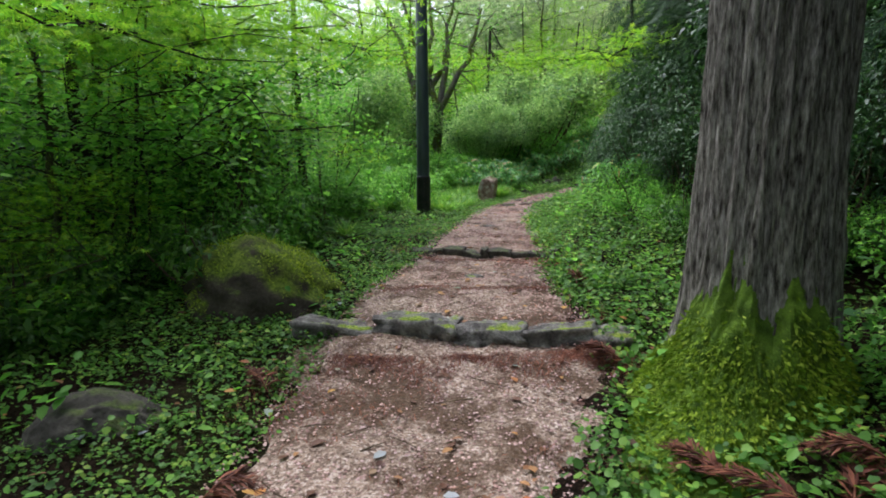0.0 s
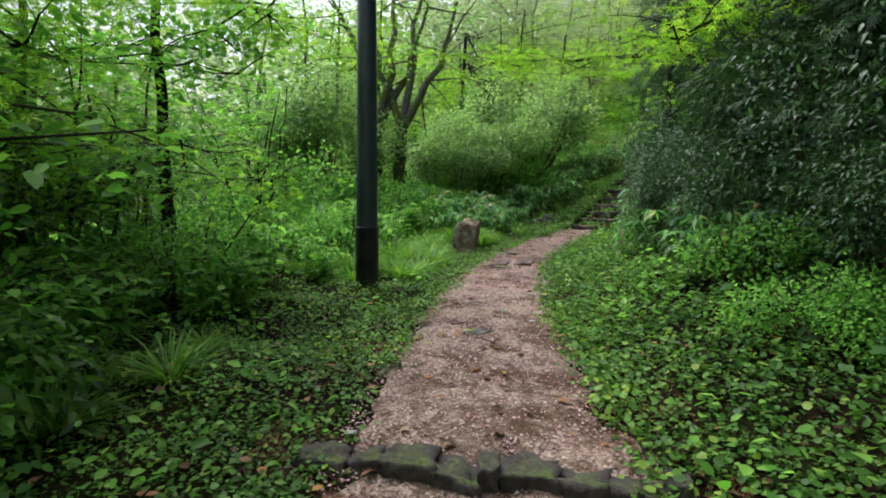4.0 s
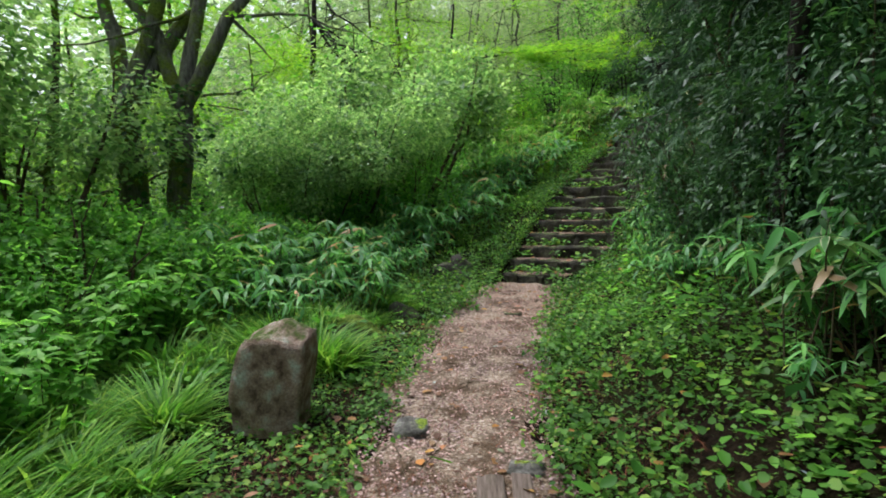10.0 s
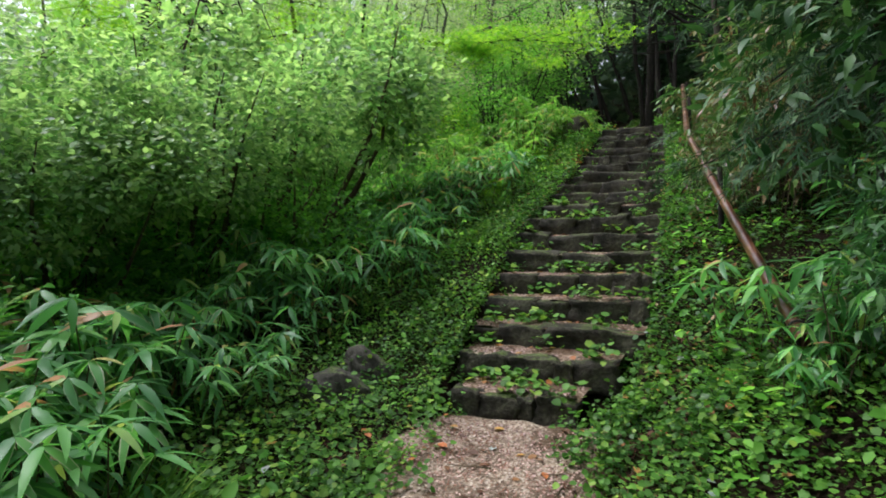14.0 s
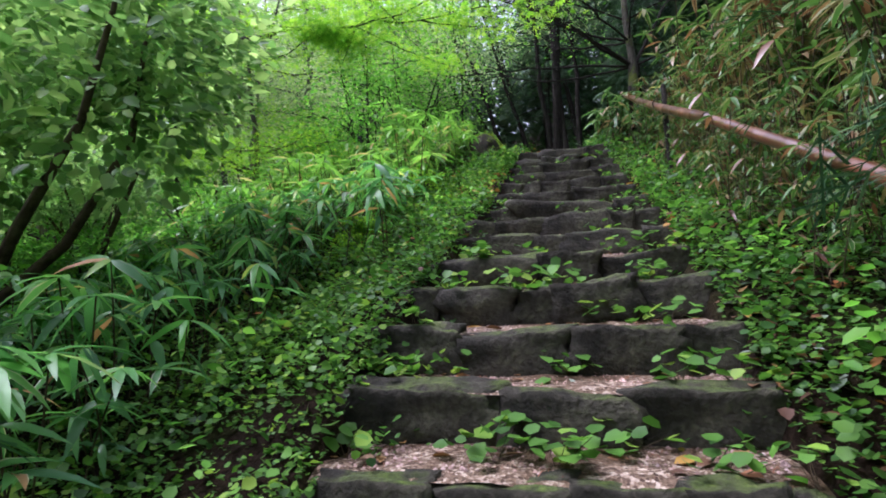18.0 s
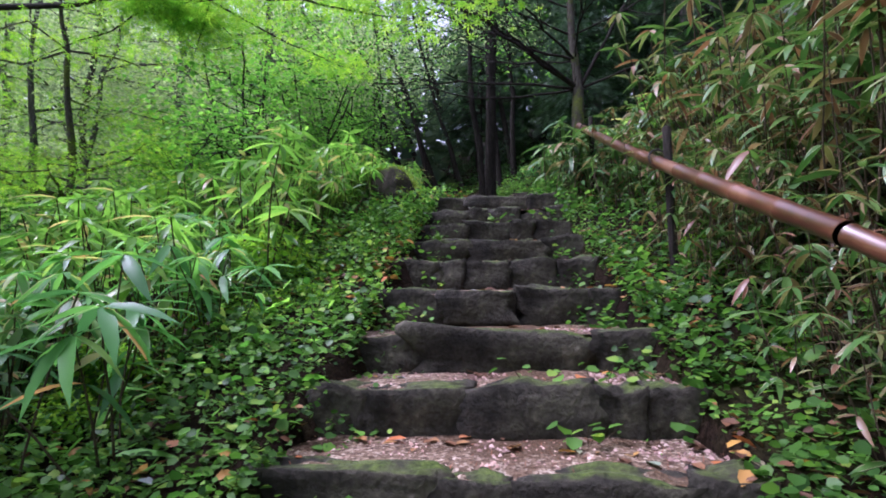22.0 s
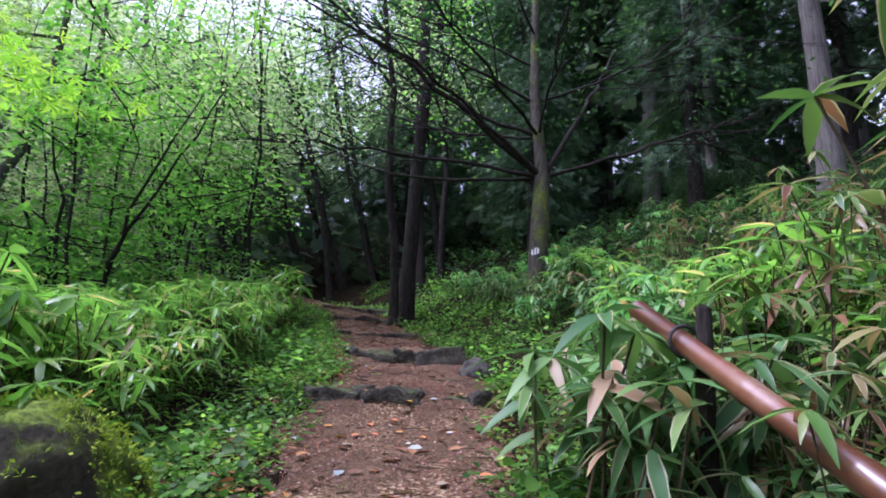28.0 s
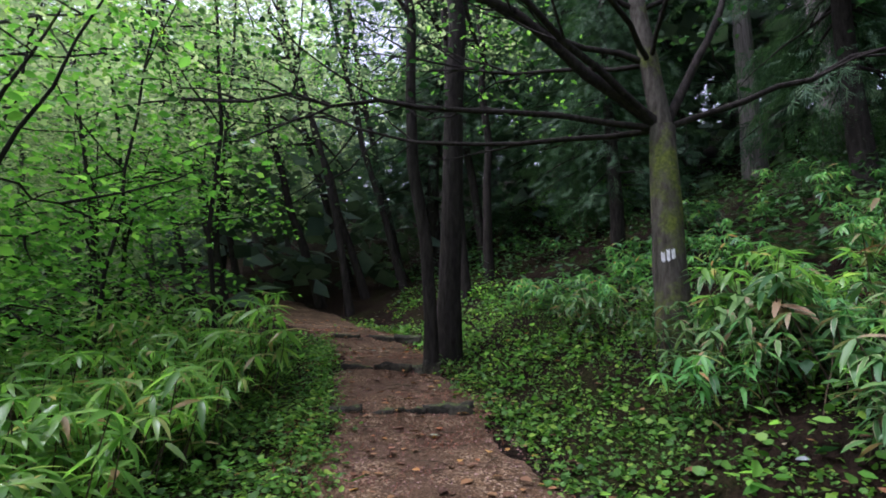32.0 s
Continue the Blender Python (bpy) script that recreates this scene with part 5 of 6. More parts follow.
def mossy_fork():
    """The old forked tree behind the marker stone, with moss and dead limbs."""
    rr = rng(31)
    x, y = -0.62, 17.3
    base = tagged(new("forked_tree"), "old forked tree with mossy trunks and creepers", "tree")
    base.location = (x, y, height(x, y) - 0.1)
    wood, tips = [], []
    for foot, head, r0 in (((0.12, 0, -0.2), (0.2, 0.2, 2.3), 0.17), ((-0.45, 0.1, -0.2), (-0.5, 0.3, 2.2), 0.2)):
        pts, rad = limb(foot, head, r0, r0 * 0.8, rr, 0.05, 8)
        rad[0] *= 1.4
        wood.append(tube(pts, rad, 12, 0.06, 3))
        for k, (dx, dy, dz) in enumerate(((-1.1, 0.3, 3.4), (1.3, -0.2, 3.0), (0.4, 0.8, 3.8))):
            b = np.array(head) + (dx, dy, dz)
            lp, lr = limb(head, b, r0 * 0.62, 0.03, rr, 0.12, 9)
            wood.append(tube(lp, lr, 8, 0.05, k))
            for j in range(5):
                c = lp[rr.integers(3, 9)]
                tp, tr = limb(c, c + rr.normal(0, 0.9, 3) * (1, 1, 0.5), 0.03, 0.008, rr, 0.15, 6)
                wood.append(tube(tp, tr, 5))
                tips.append(tp[2:])
    part("trunk", joined("trunk", wood), FORK_BARK, base)
    tips = np.concatenate(tips)
    centres = tips[rr.integers(0, len(tips), 200)] + rr.normal(0, 0.3, (200, 3))
    foliage("crown", OVAL, *clumps(rr, centres, 10, (0.06, 0.10), 0.5, 0.35), MID_LEAF, base)
    at = np.stack([rr.normal(0.0, 0.35, 900), rr.normal(0.1, 0.2, 900), rr.uniform(0.2, 2.6, 900)], 1)
    ahead, up = spread(rr, 900)
    foliage("creeper", ROUND, at, ahead, up, rr.uniform(0.04, 0.09, 900), DARK_LEAF, base, "dark creeper on the trunk")


mossy_fork()


def dead_branch(x, y, z, way, length, seed, label):
    """A bare hanging branch with twigs, on its own slim trunk."""
    rr = rng(seed)
    base = tagged(new("bare_tree"), label, "tree")
    foot = height(x, y)
    base.location = (x, y, foot - 0.1)
    top = np.array((0, 0, z - foot))
    pts, rad = limb((0.2, 0.4, -0.2), top + (0.1, 0.3, 1.6), 0.09, 0.05, rr, 0.05, 8)
    wood = [tube(pts, rad, 8)]
    for k in range(7):
        a = pts[rr.integers(4, 8)]
        b = a + np.array(way) * length * rr.uniform(0.5, 1) + rr.normal(0, 0.5, 3)
        lp, lr = limb(a, b, 0.035, 0.012, rr, 0.14, 8)
        wood.append(tube(lp, lr, 6))
        for j in range(6):
            c = lp[rr.integers(2, 8)]
            tp, tr = limb(c, c + rr.normal(0, 0.4, 3) - (0, 0, 0.3), 0.014, 0.004, rr, 0.2, 5)
            wood.append(tube(tp, tr, 4))
    part("trunk", joined("trunk", wood), DARK_BARK, base)


dead_branch(1.4, 22.3, 5.6, (0.5, -0.5, -0.6), 2.0, 5, "bare dark tree with drooping dead branches")


def limbed_tree():
    """The mossy tree with long level limbs beside the upper path; a pale paint mark on its trunk."""
    rr = rng(41)
    x, y = 14.68, 24.06
    foot = height(x, y)
    base = tagged(new("limbed_tree"), "mossy tree with long bare level limbs and a pale mark", "tree")
    base.location = (x, y, foot)
    fork = np.array((0.28, 0.08, 7.36 - foot))
    pts, rad = limb((0, 0, -0.3), fork, 0.15, 0.105, rr, 0.015, 10)
    rad[0] *= 1.3
    wood = [tube(pts, rad, 14, 0.03, 1)]
    up, upr = limb(fork, fork + (0.3, 0.1, 4.5), 0.09, 0.03, rr, 0.04, 9)
    wood.append(tube(up, upr, 10))
    twigs, limbs = [], []
    left = np.array((-0.70, 0.72, 0))
    toward = np.array((-0.72, -0.69, 0))
    for h, way, length, rise, r0 in ((0.0, left, 4.2, 0.3, 0.04), (0.05, left * 0.95 + toward * 0.25, 3.6, 2.2, 0.075), (0.3, left * 0.9 + toward * 0.5, 3.8, 1.3, 0.045), (0.5, left, 3.6, 1.6, 0.04), (0.3, -left * 0.9 + toward * 0.1, 3.0, 1.0, 0.04), (0.2, -left * 0.35 - toward * 0.2, 1.6, 2.6, 0.06), (0.9, left * 0.7 + toward * 0.7, 3.4, 1.3, 0.035), (1.2, -left + toward * 0.4, 2.8, 1.0, 0.03), (1.3, left, 3.2, 1.2, 0.032), (0.8, toward, 2.4, 1.4, 0.028), (1.7, left * 0.9 + toward * 0.3, 3.0, 1.2, 0.028), (2.0, left * 0.5 + toward * 0.9, 2.6, 1.0, 0.025), (0.15, left * 1.0 - toward * 0.35, 3.8, 0.9, 0.036), (0.6, left - toward * 0.6, 3.2, 1.4, 0.03)):
        a = fork + np.array((0.02, 0, 0)) + (up[min(8, int(h * 2))] - fork)
        b = a + way / np.linalg.norm(way) * length + np.array((0, 0, rise))
        lp, lr = limb(a, b, r0 * 0.78, 0.008, rr, 0.07, 12)
        limbs.append([tube(lp, lr, 7, 0.04)])
        for j in range(9):
            c = lp[rr.integers(3, 10)]
            tp, tr = limb(c, c + way * rr.uniform(0.5, 1.6) + rr.normal(0, 0.4, 3) + (0, 0, 0.15), 0.012, 0.003, rr, 0.12, 7)
            limbs[-1].append(tube(tp, tr, 4))
            twigs.append(tp[2:])
    part("trunk", joined("trunk", wood), MOSSY_BARK, base)
    for pieces in limbs:
        part("branch", joined("branch", pieces), DARK_BARK, base, "long bare dark branch")
    tips = np.concatenate(twigs)
    centres = tips[rr.integers(0, len(tips), 240)] + rr.normal(0, 0.3, (240, 3)) + (0, 0, 0.45)
    foliage("crown", OVAL, *clumps(rr, centres, 12, (0.05, 0.09), 0.5, 0.3), DARK_LEAF, base)
    paint, n, l, b = material("pale paint", 0.8)
    a = noisy(n, l, 30, 4)
    rm = ramp(n, ((0.3, (0.35, 0.35, 0.33)), (0.7, (0.7, 0.7, 0.68))))
    l.new(a.outputs["Fac"], rm.inputs[0])
    l.new(rm.outputs[0], b.inputs["Base Color"])
    face = math.atan2(22.4 - y, 10.5 - x)
    for k, (da, w, h) in enumerate(((-0.26, 0.2, 0.07), (0.0, 0.16, 0.085), (0.24, 0.18, 0.07))):
        bm = bmesh.new()
        z0 = 6.21 - foot + 0.01 * k
        grid = []
        for i in range(5):
            for j in range(3):
                ang = face + da + w * (i / 4 - 0.5)
                rr2 = 0.147 + (0.003 if 0 < i < 4 and j == 1 else 0.0)
                grid.append(bm.verts.new((0.045 + rr2 * math.cos(ang), 0.02 + rr2 * math.sin(ang), z0 + h * (j / 2 - 0.5) + 0.008 * math.sin(i * 2 + k))))
        for i in range(4):
            for j in range(2):
                bm.faces.new((grid[i * 3 + j], grid[i * 3 + j + 1], grid[i * 3 + j + 4], grid[i * 3 + j + 3]))
        part("paint_mark", bm, paint, base, "pale paint mark on the bark")


limbed_tree()


def overhanging_maple(x, y, limb_z, end, seed, label, reach=1.6, count=150):
    """A slender maple that holds one long leafy bough out over the way."""
    rr = rng(seed)
    foot = height(x, y)
    base = tagged(new("maple_tree"), label, "tree")
    base.location = (x, y, foot - 0.1)
    top = np.array((rr.normal(0, 0.15), rr.normal(0, 0.15), limb_z - foot + 2.0))
    pts, rad = limb((0, 0, -0.2), top, 0.075, 0.03, rr, 0.03, 10)
    wood, tips = [tube(pts, rad, 9)], []
    end = np.array(end) - (x, y, foot - 0.1)
    start = pts[6]
    lp, lr = limb(start, end, 0.04, 0.008, rr, 0.06, 12)
    wood.append(tube(lp, lr, 7))
    for k in range(16):
        c = lp[rr.integers(4, 12)]
        tp, tr = limb(c, c + rr.normal(0, 1, 3) * (reach * 0.6, reach * 0.6, 0.12) + (0, 0, -0.1), 0.011, 0.003, rr, 0.1, 6)
        wood.append(tube(tp, tr, 5))
        tips.append(tp[1:])
    part("trunk", joined("trunk", wood), DARK_BARK, base)
    tips = np.concatenate(tips)
    centres = tips[rr.integers(0, len(tips), count)] + rr.normal(0, 0.1, (count, 3)) * (1, 1, 0.5)
    at, ahead, up, sizes = clumps(rr, centres, 12, (0.045, 0.08), 0.25, 0.16)
    up[:, :2] *= 0.5
    ahead[:, 2] -= 0.35
    foliage("crown", MAPLE, at, ahead, up, sizes, BRIGHT_LEAF, base, "bright green lobed leaves")


overhanging_maple(3.9, 12.6, 3.6, (1.2, 13.6, 4.0), 61, "young maple on the bank holding a leafy bough over the path")
overhanging_maple(6.8, 14.6, 5.0, (4.4, 17.3, 5.1), 62, "young maple on the bank holding a bough over the stair foot", 1.5, 150)
overhanging_maple(5.6, 25.6, 6.2, (7.9, 22.2, 5.8), 63, "maple holding a bright leafy bough towards the stair", 1.4, 420)
overhanging_maple(-2.6, 9.9, 3.6, (-1.3, 9.0, 3.3), 64, "young maple with a leafy bough near the lamp post", 1.1, 110)
overhanging_maple(-3.7, 5.6, 3.0, (-2.3, 5.0, 2.9), 66, "young maple with level sprays of bright leaves", 1.3, 140)
overhanging_maple(-3.9, 3.5, 2.6, (-2.5, 4.3, 2.45), 67, "young maple with level sprays of bright leaves", 1.3, 220)
overhanging_maple(-4.3, 6.4, 3.2, (-2.7, 6.9, 3.0), 68, "young maple with level sprays of bright leaves", 1.3, 200)
overhanging_maple(3.8, 9.3, 3.2, (2.4, 8.9, 3.1), 65, "young maple with a leafy bough over the bank", 1.0, 90)


def slim_trunks(spots, label, name="slim_tree"):
    """Dark slender trunks under the canopy."""
    for k, (x, y, lx, ly, tall, r0) in enumerate(spots):
        rr = rng(300 + k)
        base = tagged(new(name), label, "tree", "slim trunks of the dark grove")
        base.location = (x, y, height(x, y) - 0.05)
        pts, rad = limb((0, 0, -0.2), (lx, ly, tall), r0, r0 * 0.4, rr, 0.04, 10)
        rad[0] *= 1.3
        wood, tips = [tube(pts, rad, 9, 0.04, k)], []
        for j in range(6):
            c = pts[rr.integers(5, 10)]
            tp, tr = limb(c, c + np.array((lx, ly, 0)) * 0.3 + rr.normal(0, 0.9, 3) + (0, 0, 0.6), r0 * 0.4, 0.006, rr, 0.1, 7)
            wood.append(tube(tp, tr, 5))
            tips.append(tp[2:])
        part("trunk", joined("trunk", wood), DARK_BARK, base)
        tips = np.concatenate(tips)
        centres = tips[rr.integers(0, len(tips), 60)] + rr.normal(0, 0.4, (60, 3))
        foliage("crown", OVAL, *clumps(rr, centres, 20, (0.05, 0.095), 0.4, 0.45), HAZED_GREY_LEAF if k % 2 else MID_LEAF, base)


slim_trunks([(14.9, 26.6, 0.1, 0.1, 9, 0.14), (14.46, 26.4, -0.6, 0.6, 7.5, 0.075), (17.3, 31.0, -1.6, 1.2, 6.5, 0.09), (16.9, 31.9, -1.8, 1.0, 6.5, 0.10), (17.9, 32.3, -1.5, 1.3, 7, 0.10), (16.6, 30.6, -1.3, 1.2, 6, 0.08), (18.4, 31.2, -1.0, 1.0, 7, 0.10), (17.6, 30.2, -1.4, 1.1, 6.5, 0.08), (15.1, 32.5, -1.4, 0.8, 6, 0.12), (14.3, 31.6, -0.9, 0.4, 5.5, 0.07), (16.0, 34.9, 0.1, 0.3, 6, 0.14), (19.0, 29.4, -0.6, 0.8, 8, 0.10), (18.1, 28.6, -0.2, 0.4, 8, 0.09), (17.0, 28.2, 0.1, 0.3, 8.5, 0.11), (15.9, 33.4, -1.2, 0.7, 6, 0.08)], "slender dark leaning tree in the shaded grove")
slim_trunks([(12.2, 28.6, -0.6, 0.9, 4.6, 0.025), (12.9, 28.0, -0.2, 0.2, 5.0, 0.03), (11.7, 27.6, 0.5, 0.5, 4.2, 0.022), (13.4, 29.0, 0.1, 0.2, 5.2, 0.03), (11.0, 28.2, 0.4, 0.5, 4.4, 0.022), (12.6, 29.6, -0.8, 0.6, 5.0, 0.03), (10.3, 26.4, -0.2, 0.5, 3.8, 0.02)], "thin sapling with a bare dark stem beside the upper path", "sapling")

# bamboo grass
planted(sasa, [(0, 5.05, 15.15, 0.4, 0.9), (1, 5.2, 15.5, 2.0, 0.85), (2, 4.85, 14.95, 4.0, 0.9), (3, 5.3, 15.85, 1.0, 0.9)] + ring(r, 60, (U["second_step"] + 2, U["landing"] + 0.5), (1.0, 2.2), (0.7, 1.0)) + ring(r, 22, (U["post"] - 1.4, U["landing"] + 0.5), (0.85, 1.4), (0.5, 0.75)) + ring(r, 46, (U["landing"] - 2.4, U["stair"] + 0.6), (-2.3, -0.75), (0.75, 1.1)) + ring(r, 44, (U["landing"] - 0.5, U["stair"] + 2.8), (1.25, 2.8), (0.85, 1.25)) + ring(r, 58, (U["landing"] - 1.6, U["stair"] + 0.8), (-3.6, -1.3), (1.05, 1.4)) + ring(r, 60, (U["stair"] + 1.0, U["stair_mid"] + 3), (-3.6, -0.75), (0.95, 1.25)) + ring(r, 26, (U["top"] + 0.6, U["upper"] + 1.0), (0.8, 1.8), (0.65, 0.9)) + ring(r, 64, (U["upper"] - 0.7, U["end"] + 1), (1.0, 3.2), (0.45, 0.75)) + ring(r, 60, (U["upper"] - 2, U["end"] + 4), (2.8, 7.5), (0.5, 0.8)))
planted(bright_sasa, ring(r, 70, (U["top"] - 3.0, U["top"] + 1.2), (-3.6, -0.75), (0.8, 1.2)) + ring(r, 110, (U["top"] + 0.8, U["end"] + 0.5), (-3.0, -0.65), (0.65, 1.0)) + ring(r, 14, (U["top"] + 0.6, U["upper"] + 1.5), (1.0, 2.0), (0.7, 0.95)) + ring(r, 12, (U["top"] - 1.5, U["top"] + 1.5), (1.2, 1.9), (0.8, 1.1)))
planted(old_sasa, ring(r, 45, (U["stair_mid"] - 0.8, U["top"] + 0.1), (1.2, 2.6), (1.0, 1.3)) + ring(r, 34, (U["stair_mid"] - 0.3, U["top"] + 0.4), (0.4, 0.9), (0.45, 0.7)) + ring(r, 75, (U["stair_mid"] - 0.3, U["top"] + 0.7), (0.8, 3.0), (0.7, 1.1)) + ring(r, 14, (U["top"] + 1.5, U["upper"] + 1), (1.6, 3.4), (0.6, 0.85)))
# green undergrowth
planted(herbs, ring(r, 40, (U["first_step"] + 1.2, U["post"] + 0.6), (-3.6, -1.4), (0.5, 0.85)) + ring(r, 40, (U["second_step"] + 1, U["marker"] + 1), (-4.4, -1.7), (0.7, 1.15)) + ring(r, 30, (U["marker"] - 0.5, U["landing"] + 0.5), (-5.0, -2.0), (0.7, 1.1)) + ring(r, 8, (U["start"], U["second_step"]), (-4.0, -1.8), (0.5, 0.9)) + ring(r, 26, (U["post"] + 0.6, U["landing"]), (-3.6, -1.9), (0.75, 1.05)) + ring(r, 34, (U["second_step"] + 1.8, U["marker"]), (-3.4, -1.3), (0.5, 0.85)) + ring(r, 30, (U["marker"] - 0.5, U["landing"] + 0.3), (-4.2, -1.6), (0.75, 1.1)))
planted(layered, ring(r, 24, (U["first_step"] + 0.4, U["second_step"] + 1.2), (-3.6, -1.25), (0.5, 0.95)) + ring(r, 14, (U["second_step"], U["post"]), (-4.2, -2.4), (0.5, 0.9)) + ring(r, 14, (U["start"], U["first_step"] + 1), (-4.2, -2.0), (0.5, 0.9)) + ring(r, 16, (U["first_step"] + 0.5, U["post"]), (1.2, 2.4), (0.4, 0.7)))
planted(tufts, [s for s in ring(r, 190, (U["post"] - 0.6, U["landing"] - 0.8), (-2.6, -0.45), (0.5, 0.95)) if not (0.3 < s[1] < 1.6 and 11.6 < s[2] < 13.4)] + ring(r, 10, (U["start"] + 1, U["post"]), (-2.2, -0.8), (0.5, 0.8)))
planted(greens, ring(r, 22, (U["marker"] + 1.2, U["stair"] + 1.0), (-4.4, -2.3), (0.7, 1.1)) + ring(r, 26, (U["first_step"], U["post"] + 1), (-4.5, -1.6), (0.7, 1.2)) + ring(r, 26, (U["marker"], U["stair"] + 2), (-6.5, -2.2), (0.9, 1.5)) + ring(r, 26, (U["stair"], U["top"]), (-7, -3.0), (0.8, 1.2)) + ring(r, 14, (U["start"], U["post"]), (1.1, 2.2), (0.45, 0.7)) + ring(r, 20, (U["top"], U["end"] + 4), (-8, -3.5), (0.8, 1.4)) + ring(r, 5, (U["upper"], U["end"] + 6), (3.2, 8), (0.6, 0.9)))
planted(bright_shrubs, ring(r, 8, (U["stair_mid"] + 1.2, U["top"] - 0.6), (-1.3, -0.25), (0.35, 0.6)) + ring(r, 5, (U["stair_mid"] + 1.5, U["top"] + 0.3), (0.3, 0.8), (0.3, 0.45)))
planted(pale_sasa, [(1, 10.15, 20.75, 0.7, 1.0), (2, 10.35, 20.95, 2.7, 1.15), (0, 9.95, 20.45, 4.1, 0.95), (2, 10.62, 21.12, 5.4, 1.2), (0, 10.72, 21.3, 1.9, 1.1), (2, 10.5, 21.25, 3.9, 1.3), (1, 10.3, 21.0, 0.1, 1.25), (0, 11.1, 21.3, 5.0, 1.1), (1, 11.25, 21.55, 1.3, 0.85), (2, 10.7, 21.2, 2.3, 1.05), (1, 11.05, 21.25, 4.3, 1.2), (2, 11.5, 21.8, 5.3, 1.15), (0, 10.5, 20.9, 0.9, 1.0)] + ring(r, 22, (U["post"] - 0.8, U["marker"] + 1.2), (1.1, 1.8), (0.7, 1.0)) + ring(r, 10, (U["stair_mid"], U["top"]), (-2.4, -0.9), (0.8, 1.1)) + ring(r, 30, (U["top"] + 1.2, U["upper"] + 1.6), (0.95, 2.1), (0.8, 1.1)) + ring(r, 12, (U["upper"], U["end"]), (0.9, 1.9), (0.7, 0.9)))


# ---- leaves too many to count ----
def carpet(name, n, u_range, d_range, shape, sizes, mat, seed, label, lift=(0.01, 0.09), power=1.0, patchy=0.0, tilt=0.35, wide=1.0):
    """Low leaves over the ground beside the path."""
    rr = rng(seed)
    u = rr.uniform(*u_range, n)
    f = rr.uniform(0, 1, n) ** power
    d = d_range[0] + (d_range[1] - d_range[0]) * f
    d = d + np.where(d_range[1] > 0, half_width(u, True), -half_width(u, False))
    k = rr.integers(0, n // 13, n)
    spray = 1.5 * sizes[1]
    u, d = u[k] + rr.normal(0, spray, n), d[k] + rr.normal(0, spray, n)
    grow = rr.uniform(0.55, 1.25, n // 13)[k]
    x, y = on_path(u, d)
    if patchy:
        keep = bumps(x * 1.4 + seed, y * 1.4) + 0.6 * bumps(x * 4, y * 4 + seed) > patchy
        x, y, grow = x[keep], y[keep], grow[keep]
    z = land(x, y) + rr.uniform(*lift, len(x)) * grow
    ahead, up = spread(rr, len(x), tilt)
    ob = foliage(name, shape, np.stack([x, y, z], 1), ahead, up, rr.uniform(*sizes, len(x)) * np.sqrt(grow), mat, None, "", wide)
    return tagged(ob, label, "ground cover", kind="stuff")


carpet("ground_cover", 52000, (U["start"] - 1, U["landing"] + 1), (-0.12, 1.9), ROUND, (0.018, 0.046), IVY, 1, "low round-leaved green plants along the path edge", (0.0, 0.14), 1.2, -0.75, 0.5)
carpet("ground_cover", 38000, (U["start"] - 1, U["landing"] + 1), (0.1, -2.0), ROUND, (0.014, 0.04), IVY, 2, "low round-leaved green plants and moss along the path edge", (0.0, 0.08), 1.25, -0.7)
# A darker leaf than IVY paints the shade right of the stair.
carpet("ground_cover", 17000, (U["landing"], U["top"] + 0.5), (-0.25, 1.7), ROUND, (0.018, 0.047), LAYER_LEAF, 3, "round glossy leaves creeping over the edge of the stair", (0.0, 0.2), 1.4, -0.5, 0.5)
carpet("ground_cover", 28000, (U["landing"] - 1, U["top"]), (0.22, -1.6), ROUND, (0.016, 0.047), IVY, 4, "round glossy leaves creeping over the edge of the stair", (0.0, 0.2), 1.25, -0.55, 0.55)
carpet("ground_cover", 14000, (U["top"], U["end"] + 4), (-0.1, 1.9), ROUND, (0.02, 0.055), IVY, 5, "low green plants along the upper path", (0.0, 0.1), 1.1, -0.65, 0.6)
carpet("ground_cover", 19000, (U["top"], U["end"] + 2), (0.05, -1.7), ROUND, (0.02, 0.05), IVY, 6, "low green plants along the upper path", (0.0, 0.09), 1.1, -0.8)
for k, (span, reach, label) in enumerate((((U["stair"], U["top"] + 0.5), (-0.12, 1.6), "fine creeping plants beside the stair"), ((U["stair"], U["top"] + 0.5), (0.15, -1.3), "fine creeping plants beside the stair"), ((U["start"] - 1, U["stair"]), (-0.1, 1.5), "fine creeping plants and moss beside the path"), ((U["start"] - 1, U["stair"]), (0.1, -1.8), "fine creeping plants and moss beside the path"), ((U["top"] - 0.5, U["end"] + 2), (-0.05, 1.5), "fine creeping plants beside the upper path"), ((U["top"] - 0.5, U["end"] + 2), (0.05, -1.4), "fine creeping plants beside the upper path"))):
    carpet("creeping_plants", 42000 if 1 < k < 4 else 15000, span, reach, SIMPLE, (0.014, 0.036), IVY, 90 + k, label, (0.0, 0.06), 1.3, -1.0, 0.5, 1.5)
carpet("leafy_plants", 9000, (U["start"] - 1, U["end"] + 3), (0.1, 2.4), OVAL, (0.04, 0.09), MID_LEAF, 13, "knee-high leafy plants on the bank", (0.03, 0.26), 1.0, -0.1)
carpet("leafy_plants", 9000, (U["start"] - 1, U["end"] + 3), (-0.15, -2.6), OVAL, (0.04, 0.09), MID_LEAF, 14, "knee-high leafy plants beside the path", (0.03, 0.24), 1.0, -0.1)
carpet("undergrowth", 14000, (U["start"] - 2, U["end"] + 6), (-1.5, -9.0), SIMPLE, (0.06, 0.13), MID_LEAF, 7, "green leafy undergrowth on the forest floor", (0.0, 0.45), 1.2)
